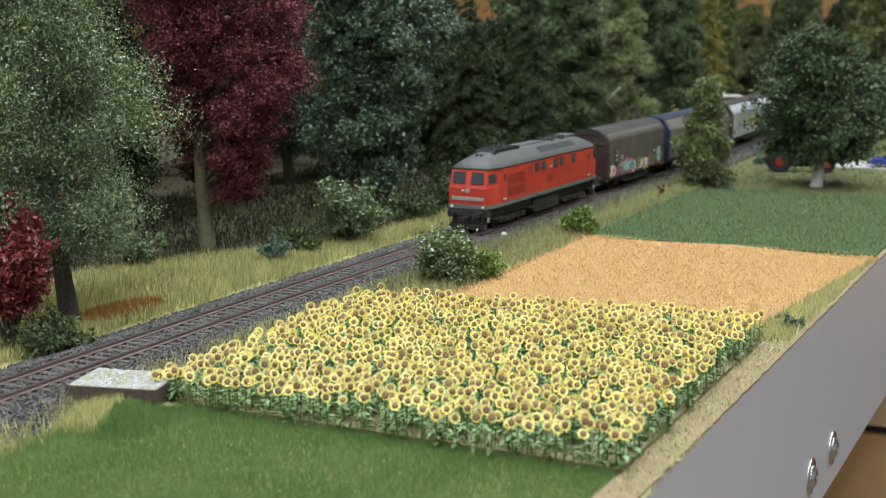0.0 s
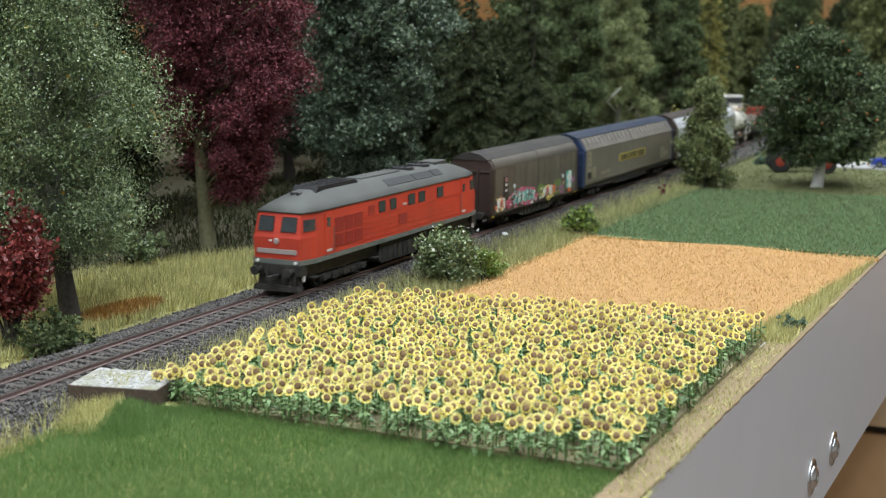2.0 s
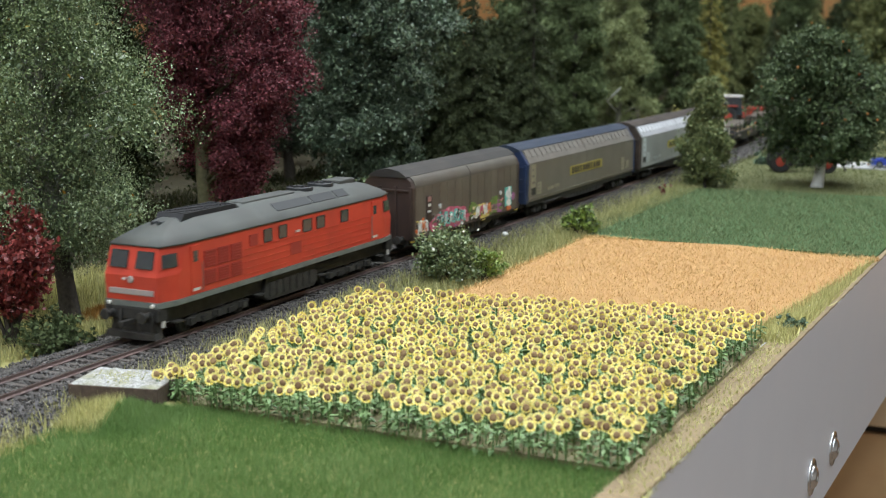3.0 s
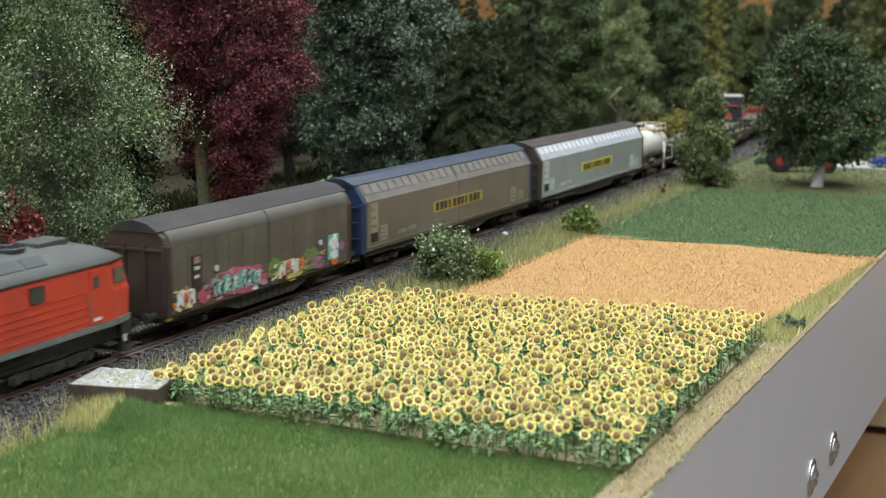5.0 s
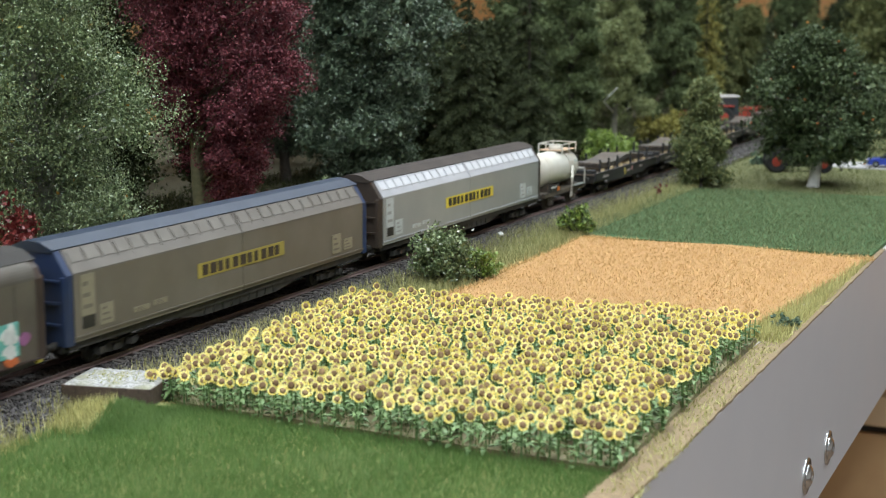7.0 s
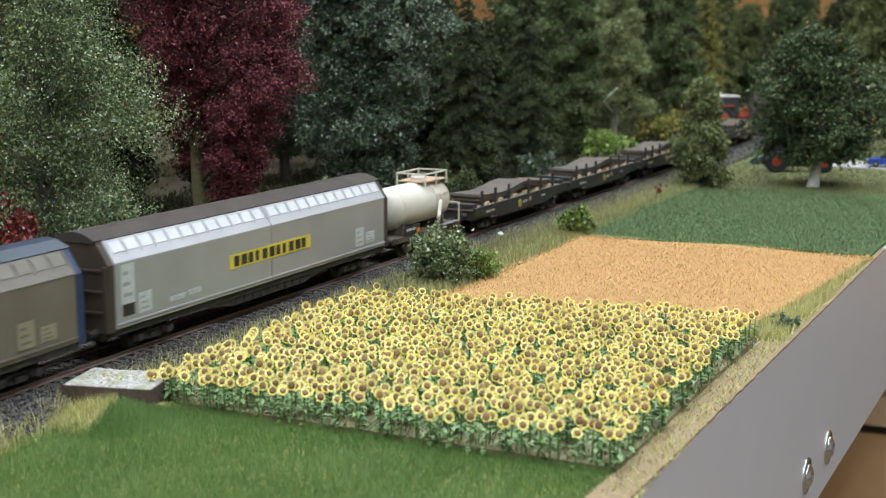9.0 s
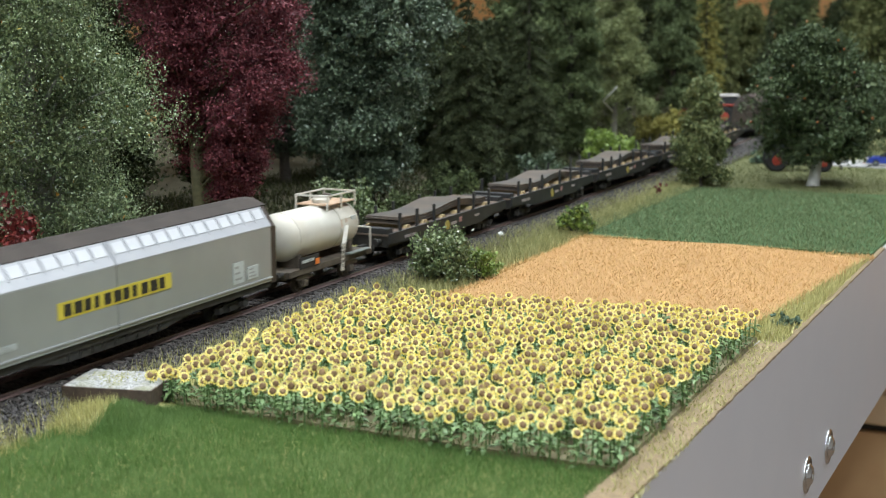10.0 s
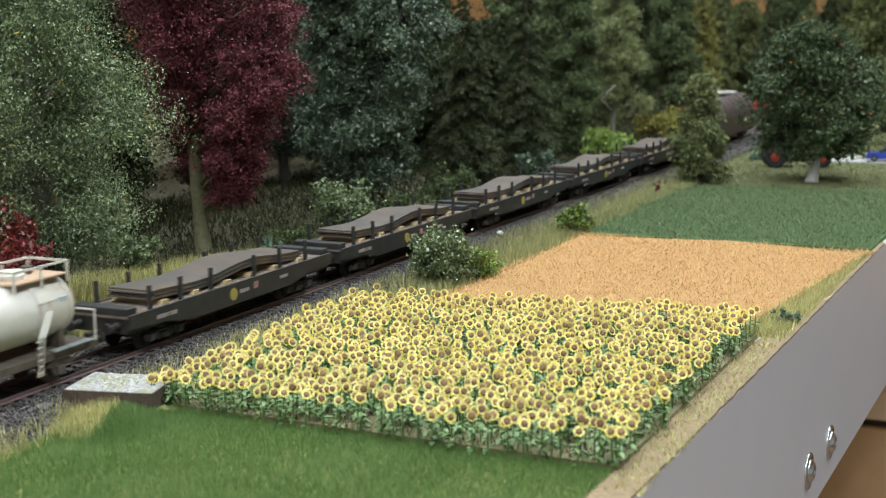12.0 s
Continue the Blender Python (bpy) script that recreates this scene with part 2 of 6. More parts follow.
M["sign_yellow"] = material("sign_yellow", (0.68, 0.56, 0.07), (0.60, 0.49, 0.07), 0.5, scale=100)
M["dusty_sign"] = material("dusty_yellow_sign", (0.36, 0.29, 0.06), (0.30, 0.24, 0.06), 0.6, scale=100)
M["sign_black"] = plain("sign_black", (0.025, 0.024, 0.022), 0.5)
M["dusty_plate"] = plain("dusty_data_plate", (0.27, 0.24, 0.165), 0.6)
M["data_plate"] = plain("pale_data_plate", (0.52, 0.56, 0.56), 0.5)
M["tank_white"] = material("cream_white_tank", (0.56, 0.545, 0.49), (0.63, 0.615, 0.56), 0.42, scale=60, stain=(0.46, 0.40, 0.32), stain_scale=28)
M["tank_rust"] = material("rusty_streak", (0.42, 0.27, 0.17), (0.52, 0.38, 0.27), 0.7, scale=250)
M["tank_frame"] = material("dirty_brown_frame", (0.055, 0.043, 0.032), (0.115, 0.093, 0.07), 0.75, scale=250, bump=0.3)
M["hazard"] = plain("orange_hazard_plate", (0.7, 0.19, 0.03), 0.5)
M["flat_deck"] = material("worn_wood_deck", (0.13, 0.095, 0.075), (0.19, 0.145, 0.115), 0.8, scale=200, bump=0.3)
M["flat_side"] = material("black_wagon_side", (0.016, 0.016, 0.017), (0.03, 0.03, 0.03), 0.55, scale=120)
M["plate_top"] = material("steel_plate", (0.085, 0.076, 0.068), (0.125, 0.112, 0.10), 0.55, 0.2, scale=60, stain=(0.165, 0.115, 0.08), stain_scale=30)
M["wedge"] = plain("pale_timber_wedge", (0.40, 0.30, 0.155), 0.75)
M["hood"] = material("dull_brown_barrel", (0.060, 0.045, 0.042), (0.090, 0.070, 0.066), 0.6, scale=60, stain=(0.065, 0.045, 0.04), stain_scale=40)
M["tyre"] = plain("tyre_rubber", (0.02, 0.02, 0.022), 0.8)
M["tractor_red"] = plain("red_wheel_rim", (0.36, 0.045, 0.025), 0.6)
M["tractor_body"] = plain("dark_green_tractor", (0.03, 0.05, 0.03), 0.5)
M["car_blue"] = plain("blue_car_paint", (0.03, 0.06, 0.38), 0.3, coat=0.4)
M["diffuser"] = bpy.data.materials.new("lamp_diffuser")
M["diffuser"].use_nodes = True
_b = M["diffuser"].node_tree.nodes["Principled BSDF"]
_b.inputs["Emission Color"].default_value, _b.inputs["Emission Strength"].default_value = (1, 0.975, 0.93, 1), 6


# ---- shapes ----
def part(name, bm, mat, parent=None, label="", smooth=False):
    me = bpy.data.meshes.new(name)
    bmesh.ops.recalc_face_normals(bm, faces=bm.faces)
    bm.to_mesh(me)
    bm.free()
    for m in mat if isinstance(mat, (list, tuple)) else [mat]:
        me.materials.append(M[m])
    if smooth:
        me.polygons.foreach_set("use_smooth", [True] * len(me.polygons))
    ob = new(name, me)
    ob.parent = parent
    return tagged(ob, label)


def soup(name, verts, faces_per, mats, parent=None, label="", mat_index=None):
    """One mesh of many small faces: verts (n, k, 3), each row one face."""
    n, k = verts.shape[:2]
    me = bpy.data.meshes.new(name)
    me.vertices.add(n * k)
    me.vertices.foreach_set("co", np.ascontiguousarray(verts, dtype=np.float32).ravel())
    me.loops.add(n * k)
    me.loops.foreach_set("vertex_index", np.arange(n * k, dtype=np.int32))
    me.polygons.add(n)
    me.polygons.foreach_set("loop_start", np.arange(0, n * k, k, dtype=np.int32))
    if mat_index is not None:
        me.polygons.foreach_set("material_index", np.asarray(mat_index, dtype=np.int32))
    me.update(calc_edges=True)
    for m in mats if isinstance(mats, (list, tuple)) else [mats]:
        me.materials.append(M[m])
    ob = new(name, me)
    ob.parent = parent
    return tagged(ob, label)


def thing(name, label, category, m=None, group="", kind=""):
    ob = tagged(new(name), label, category, group, kind)
    ob.empty_display_size = 0.01
    if m is not None:
        ob.matrix_basis = m
    return ob


def box(bm, x0, x1, y0, y1, z0, z1, bevel=0.0):
    vs = [bm.verts.new((x, y, z)) for x in (x0, x1) for y in (y0, y1) for z in (z0, z1)]
    fs = [bm.faces.new([vs[i] for i in q]) for q in ((0, 1, 3, 2), (4, 6, 7, 5), (0, 4, 5, 1), (2, 3, 7, 6), (0, 2, 6, 4), (1, 5, 7, 3))]
    if bevel:
        es = list({e for f in fs for e in f.edges})
        bmesh.ops.bevel(bm, geom=es, offset=bevel, segments=2, affect="EDGES", profile=0.5)
    return bm


def prism(bm, pts, a0, a1, axis="x"):
    """Pushes a flat outline along an axis: (y, z) along x, (x, z) along y, (x, y) along z."""
    put = {"x": lambda p, a: (a, p[0], p[1]), "y": lambda p, a: (p[0], a, p[1]), "z": lambda p, a: (p[0], p[1], a)}[axis]
    lo, hi = [bm.verts.new(put(p, a0)) for p in pts], [bm.verts.new(put(p, a1)) for p in pts]
    bm.faces.new(lo)
    bm.faces.new(hi[::-1])
    for i in range(len(pts)):
        j = (i + 1) % len(pts)
        bm.faces.new((lo[i], lo[j], hi[j], hi[i]))
    return bm


def loft(bm, rings, caps=True):
    rows = [[bm.verts.new(p) for p in r] for r in rings]
    for a, b in zip(rows, rows[1:]):
        for i in range(len(a)):
            j = (i + 1) % len(a)
            bm.faces.new((a[i], a[j], b[j], b[i]))
    if caps:
        bm.faces.new(rows[0][::-1])
        bm.faces.new(rows[-1])
    return bm


def tube(bm, pts, radii, n=8):
    """A tapered tube along a line of points."""
    pts = [Vector(p) for p in pts]
    rings = []
    for i, p in enumerate(pts):
        d = (pts[min(i + 1, len(pts) - 1)] - pts[max(i - 1, 0)]).normalized()
        u = d.orthogonal().normalized() if abs(d.z) < 0.9 else d.cross(Vector((0, 1, 0))).normalized()
        v = d.cross(u)
        rings.append([p + (u * math.cos(k * 2 * math.pi / n) + v * math.sin(k * 2 * math.pi / n)) * radii[i] for k in range(n)])
    return loft(bm, rings)


def lathe(bm, rows, n=16, axis="x", at=(0, 0, 0)):
    """Turns (along, radius) rows about an axis."""
    rings = []
    for a, r in rows:
        ring = []
        for k in range(n):
            c, s = math.cos(k * 2 * math.pi / n) * r, math.sin(k * 2 * math.pi / n) * r
            q = {"x": (a, c, s), "y": (c, a, s), "z": (c, s, a)}[axis]
            ring.append(Vector(q) + Vector(at))
        rings.append(ring)
    return loft(bm, rings)


def B():
    return bmesh.new()


# ---- the hall ----
def hall():
    x0, x1, y0, y1, zf = -3.2, 5.0, -3.6, 2.6, -1.0
    for nm, a, mat, lab in (
        ("floor", (x0, x1, y0, y1, zf - 0.1, zf), "carpet", "dull brown hall floor"),
        ("ceiling", (x0, x1, y0, y1, CEILING, CEILING + 0.1), "ceiling", "white hall ceiling"),
        ("wall_north", (x0, x1, y1, y1 + 0.1, zf, CEILING), "orange_wall", "orange hall wall behind the layout"),
        ("wall_south", (x0, x1, y0 - 0.1, y0, zf, CEILING), "wall", "pale grey hall wall"),
        ("wall_west", (x0 - 0.1, x0, y0, y1, zf, CEILING), "wall", "pale grey hall wall"),
        ("wall_east", (x1, x1 + 0.1, y0, y1, zf, CEILING), "orange_wall", "orange hall wall behind the layout"),
    ):
        tagged(part(nm, box(B(), *a), mat), lab, nm.split("_")[0], kind="structure")
    for lx, ly in LAMPS:
        f = thing("ceiling_light", "assumed white rectangular ceiling light out of view with lit diffuser", "lamp", pose(lx, ly, CEILING), "hall ceiling lights")
        part("housing", box(B(), -0.64, 0.64, -0.18, 0.18, -0.05, 0.0, 0.004), "off_white", f)
        part("diffuser", box(B(), -0.61, 0.61, -0.15, 0.15, -0.057, -0.051), "diffuser", f)
    c = thing("storage_cabinet", "brown wooden cabinet with pale top under the layout", "cabinet", pose(1.45, 0.15, -1.0))
    part("body", box(B(), 0.0, 0.6, -0.4, 0.4, 0.0, 0.535, 0.003), "oak", c)
    # Black strip put in as the shadow line under the top's overhang.
    part("plinth", box(B(), 0.012, 0.58, -0.39, 0.39, 0.535, 0.552), "black_gap", c, "black strip painted in for the shadow below the top")
    part("top", box(B(), -0.02, 0.6, -0.41, 0.41, 0.552, 0.6, 0.004), "pale_wood", c, "pale wooden top")


# ---- the layout's board, ground and edge ----
XA, XB, YB = -1.0, 3.0, 0.95


def sheet(name, outline, z, mat, label, cat="ground", thick=0.004):
    return tagged(part(name, prism(B(), outline, z - thick, z, "z"), mat), label, cat, kind="structure")


def ground():
    nx, ny = 160, 60
    bm = B()
    rows = []
    for i in range(nx + 1):
        x = XA + (XB - XA) * i / nx
        col = []
        for j in range(ny + 1):
            y = edge_y(x) + (YB - edge_y(x)) * j / ny
            z = 0.0016 * noise.noise((x * 14, y * 14, 0)) if y > 0.06 or (x > 0.62 and y < -0.05) else 0.0
            col.append(bm.verts.new((x, y, z - 0.001)))
        rows.append(col)
    for a, b in zip(rows, rows[1:]):
        for j in range(ny):
            bm.faces.new((a[j], b[j], b[j + 1], a[j + 1]))
    tagged(part("ground", bm, "ground", smooth=True), "olive and straw coloured model grass ground", "ground", kind="structure")
    sheet("board", [(XA, edge_y(XA) + 0.02), (XB, edge_y(XB) + 0.02), (XB, YB), (XA, YB)], -0.012, "oak", "wooden base board of the layout", "board", 0.032)
    # This sheet also paints in shade where the trees stand over the ground.
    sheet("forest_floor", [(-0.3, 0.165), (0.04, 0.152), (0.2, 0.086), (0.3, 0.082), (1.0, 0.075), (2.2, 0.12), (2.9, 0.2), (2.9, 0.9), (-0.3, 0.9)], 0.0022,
          "forest_ground", "brown forest floor darkened for the shade under the trees")
    tb = thing("layout_trestle", "wooden trestle frame carrying the model layout", "trestle", pose(0, 0, -1.0))
    for x in (-0.92, 2.9):
        for y in (-0.17, 0.88):
            part("leg", box(B(), x - 0.03, x + 0.03, y - 0.03, y + 0.03, 0.0, 0.908, 0.002), "pale_wood", tb)
        part("crossbeam", box(B(), x - 0.02, x + 0.02, -0.2, 0.91, 0.908, 0.9555, 0.002), "pale_wood", tb)
    f = thing("fascia", "grey painted layout edge board with bolts", "edge board", kind="structure")
    t = 0.014
    part("panel", prism(B(), [(XA, edge_y(XA) - 0.001), (XB, edge_y(XB) - 0.001), (XB, edge_y(XB) + t), (XA, edge_y(XA) + t)], -0.1105, -0.0008, "z"), "fascia", f)
    for bx, bz in ((0.0801, -0.0853), (0.1417, -0.0873), (-0.62, -0.0853), (-0.56, -0.0873), (1.2, -0.0853), (1.262, -0.0873)):
        a = math.atan(-0.0205)
        bolt = part("bolt", lathe(B(), [(-0.0018, 0.0004), (-0.0018, 0.0022), (-0.0034, 0.0026), (-0.0035, 0.0034), (-0.0031, 0.0046), (-0.0022, 0.0058), (-0.0014, 0.0066), (-0.0010, 0.0066)], 24, "y"),
                    "chrome", f, "chrome domed bolt with a socket", True)
        part("washer", lathe(B(), [(-0.0010, 0.0040), (-0.0011, 0.0096), (-0.0006, 0.0101), (0.0006, 0.0101)], 32, "y"), "chrome", bolt, "", True)
        bolt.matrix_basis = pose(bx, edge_y(bx) - 0.001, bz, 0, 0, math.degrees(a))
    rag = [(-0.9 + i * 0.003, edge_y(-0.9 + i * 0.003) - 0.0010 + 0.0005 * noise.noise((i * 0.31, 0, 0)) + 0.0003 * noise.noise((i * 0.9, 3, 0))) for i in range(411)]
    sheet("verge", rag + [(0.33, edge_y(0.33) + 0.004), (0.1, -0.2545), (0.0, -0.2475), (-0.215, -0.242), (-0.9, -0.22)], 0.0004,
          "soil", "sandy soil strip along the layout edge", "soil", 0.0011)
    sheet("sunflower_bed", [(-0.199, -0.2445), (0.016, -0.2465), (-0.012, -0.046), (-0.197, -0.053)], 0.0020, "field_soil", "dark soil under the sunflowers", "soil")
    sheet("wheat_bed", [(0.022, -0.2365), (0.266, -0.2640), (0.287, -0.172), (0.270, -0.068), (0.08, -0.072), (-0.004, -0.066)], 0.0024, "wheat_soil", "orange tan stubble bed of the wheat field", "field")
    sheet("crop_bed", [(0.290, edge_y(0.29) + 0.002), (0.625, edge_y(0.62) + 0.002), (0.6, -0.05), (0.285, -0.062)], 0.0020, "crop_soil", "green bed of the low crop field", "field")
    sheet("road", [(0.86, edge_y(0.86) + 0.002), (0.93, edge_y(0.93) + 0.002), (0.93, -0.10), (0.865, -0.10)], 0.0022, "road", "pale grey gravel road", "road")
    sheet("far_meadow_ground", [(0.606, edge_y(0.606) + 0.002), (1.4, edge_y(1.4) + 0.002), (1.4, -0.04), (0.606, -0.045)], 0.0012, "far_ground", "olive ground of the meadow by the road")
    bm = B()
    bmesh.ops.create_circle(bm, cap_ends=True, radius=1, segments=26)
    for i, v in enumerate(bm.verts):
        r = 1 + 0.18 * math.sin(i * 2.3) + 0.1 * math.cos(i * 4.1)
        v.co = Vector((-0.07 + v.co.x * 0.030 * r, 0.070 + v.co.y * 0.013 * r, 0.0030 if i % 2 else 0.0026))
    tagged(part("leaf_litter", bm, "rust_soil"), "rust brown leaf litter on the grass", "litter", kind="stuff")


# ---- blades, stones ----
def blades(name, label, pts, h0, h1, w, mat, lean=0.5, cat="grass", seed=1):
    """Thin upright blades, one triangle each, rooted at pts (n, 3)."""
    r = np.random.RandomState(seed)
    n = len(pts)
    a = r.uniform(0, 2 * np.pi, n)
    h = r.uniform(h0, h1, n)
    ww = w * r.uniform(0.6, 1.3, n)
    side = np.stack([np.cos(a), np.sin(a), np.zeros(n)], 1) * ww[:, None]
    b = r.uniform(0, 2 * np.pi, n)
    ln = np.abs(r.normal(0, lean, n)) * h
    tip = pts + np.stack([np.cos(b) * ln, np.sin(b) * ln, h], 1)
    v = np.stack([pts - side, pts + side, tip], 1)
    return tagged(soup(name, v, 3, mat), label, cat, kind="stuff")


def scatter(n, x0, x1, y0, y1, seed, keep=None, patch=0.0):
    r = np.random.RandomState(seed)
    p = np.stack([r.uniform(x0, x1, n), r.uniform(y0, y1, n), np.zeros(n)], 1)
    ok = np.ones(n, bool)
    if keep is not None:
        ok &= keep(p[:, 0], p[:, 1])
    if patch:
        f = np.sin(p[:, 0] * 61 + 3 * np.sin(p[:, 1] * 47)) * np.sin(p[:, 1] * 83 + 2 * np.sin(p[:, 0] * 39))
        ok &= f + r.uniform(-1, 1, n) * 0.9 > patch - 1
    return p[ok]


def grasses():
    lawn = scatter(420000, -0.50, -0.19, -0.27, -0.02, 3, lambda x, y: (y > edge_y(x) + 0.012) & (y < -0.036 + (x + 0.206) * 0.08 + 0.003 * np.sin(x * 90)) & (x < -0.1965 + 0.003 * np.sin(y * 70)) & (x > -0.50))
    lawn[:, 2] = 0.0
    blades("lawn", "bright green short model lawn", lawn, 0.0014, 0.0032, 0.00012, "lawn", 0.45, seed=4)
    near = scatter(9000, -0.5, 0.02, -0.046, -0.022, 5, lambda x, y: ~((x > -0.219) & (x < -0.189) & (y < -0.016) & (y > -0.060)) & (y > -0.058 - x * 0.02), 0.45)
    near[:, 2] = np.clip((near[:, 1] + 0.038) / 0.018, 0, 1) * 0.004
    foot = scatter(9000, -0.248, -0.178, -0.073, -0.023, 29, lambda x, y: (((x + 0.212) / 0.035) ** 2 + ((y + 0.047) / 0.025) ** 2 < 1) & ((np.abs((x + 0.2036) * 0.97 + (y + 0.0386) * 0.24) > 0.0136) | (np.abs((y + 0.0386) * 0.97 - (x + 0.2036) * 0.24) > 0.0194)))
    foot[:, 2] = [mound(min(1.0, math.hypot((x + 0.212) / 0.036, (y + 0.047) / 0.026))) for x, y, _ in foot]
    dry = foot[:, 1] > -0.0475 + 0.25 * (foot[:, 0] + 0.212)
    blades("slab_grass", "straw grass at the foot of the slab", foot[dry], 0.002, 0.0055, 0.0002, "straw_grass", 0.4, seed=30)
    green = scatter(40000, -0.248, -0.178, -0.073, -0.03, 31, lambda x, y: (((x + 0.212) / 0.036) ** 2 + ((y + 0.047) / 0.026) ** 2 < 1) & (y < -0.0455 + 0.25 * (x + 0.212)) & (np.abs((x + 0.2036) * 0.97 + (y + 0.0386) * 0.24) + np.maximum(0, -0.0575 - y) > 0.0136))
    green[:, 2] = [mound(min(1.0, math.hypot((x + 0.212) / 0.036, (y + 0.047) / 0.026))) for x, y, _ in green]
    blades("mound_lawn", "bright green short lawn on the mound", green, 0.0014, 0.0034, 0.00013, "lawn", 0.45, seed=32)
    blades("verge_grass", "dry straw grass tufts beside the ballast", near, 0.003, 0.0075, 0.00022, "straw_grass", 0.45, seed=6)
    near2 = scatter(22000, 0.0, 0.75, -0.066, -0.020, 7, lambda x, y: y < -0.022)
    near2[:, 2] = np.clip((near2[:, 1] + 0.038) / 0.018, 0, 1) * 0.004
    blades("embankment_grass", "grey green grass on the embankment", near2, 0.003, 0.008, 0.0003, "meadow", 0.5, seed=8)
    back = scatter(60000, -0.28, 0.42, 0.045, 0.165, 9, lambda x, y: (y > 0.049 + 0.003 * np.sin(x * 60)) & (y < 0.165 - np.clip((x - 0.02) * 0.45, 0, 0.085)) & ~((((x + 0.07) / 0.028) ** 2 + ((y - 0.07) / 0.011) ** 2) < 1))
    blades("meadow_grass", "straw yellow meadow grass behind the track", back, 0.003, 0.0072, 0.0003, "straw_grass", 0.45, seed=10)
    blades("meadow_tufts", "olive green meadow tufts behind the track", scatter(30000, -0.28, 0.6, 0.046, 0.18, 11, lambda x, y: (y < 0.165 - np.clip((x - 0.02) * 0.45, 0, 0.085)) & ~((((x + 0.07) / 0.03) ** 2 + ((y - 0.07) / 0.013) ** 2) < 1), 0.9), 0.004, 0.010, 0.0003, "meadow", 0.5, seed=12)
    wheat = scatter(95000, -0.02, 0.305, -0.268, -0.062, 13, lambda x, y: (y < -0.066 + 0.004 * np.sin(x * 50) * 0.5) & (y > -0.2345 - 0.112 * x - 0.0015 * np.sin(x * 70)) & (x < 0.281 + 0.003 * np.sin(y * 60)) & (x > -0.002 + (-0.044 - y) * 0.14))
    blades("wheat", "dense low orange tan wheat field", wheat, 0.0016, 0.0045, 0.00048, "wheat", 0.9, "wheat", seed=14)
    crop = scatter(76000, 0.28, 0.63, -0.285, -0.045, 15, lambda x, y: (y > edge_y(x) + 0.003) & (y < -0.052 + 0.004 * np.sin(x * 40)) & (x > 0.288 + 0.003 * np.sin(y * 60)) & (x < 0.605 + 0.01 * np.sin(y * 33)))
    blades("green_crop", "low dense bluish green crop field", crop, 0.0022, 0.0052, 0.00040, "crop", 0.7, "crop", seed=16)
    edge = scatter(15000, 0.016, 0.30, -0.272, -0.225, 17, lambda x, y: (y > edge_y(x) + 0.001) & (y < -0.2335 - 0.112 * x))
    blades("edge_grass", "dry straw grass along the layout edge", edge, 0.002, 0.0065, 0.0003, "straw_grass", 0.5, seed=18)
    far = scatter(45000, 0.60, 1.25, -0.29, -0.03, 19, lambda x, y: (y > edge_y(x) + 0.002) & ~((x > 0.85) & (x < 0.96) & (y < -0.07)))
    blades("far_meadow", "short olive meadow grass by the road", far, 0.0015, 0.004, 0.00035, "far_grass", 0.6, seed=20)
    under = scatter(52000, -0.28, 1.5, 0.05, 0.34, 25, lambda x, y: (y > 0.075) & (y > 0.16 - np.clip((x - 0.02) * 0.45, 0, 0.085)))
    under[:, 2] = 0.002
    blades("undergrowth", "olive undergrowth painted dark for the shade on the forest floor", under, 0.002, 0.008, 0.0006, "undergrowth", 0.6, seed=26)
    soil = scatter(1500, -0.22, 0.02, -0.259, -0.246, 21)
    weeds = scatter(9000, -0.2, 0.012, -0.247, -0.05, 27)
    weeds[:, 2] = 0.002
    blades("field_weeds", "short green weeds between the sunflower stems", weeds, 0.0015, 0.004, 0.0003, "sun_weed", 0.7, seed=28)
    litter = scatter(6000, -0.105, -0.035, 0.054, 0.087, 23, lambda x, y: (((x + 0.07) / 0.031) ** 2 + ((y - 0.07) / 0.0135) ** 2) < 1)
    litter[:, 2] = 0.002
    blades("litter_grass", "rust brown fibres on the leaf litter", litter, 0.001, 0.004, 0.0003, "litter", 0.9, seed=24)
    blades("soil_stubble", "sparse dry stubble on the sandy soil", soil, 0.001, 0.003, 0.0003, "straw_grass", 0.8, seed=22)


OCTA = np.array([(1, 0, 0), (-1, 0, 0), (0, 1, 0), (0, -1, 0), (0, 0, 1), (0, 0, -1)], float)
OCTF = np.array([(0, 2, 4), (2, 1, 4), (1, 3, 4), (3, 0, 4), (2, 0, 5), (1, 2, 5), (3, 1, 5), (0, 3, 5)])


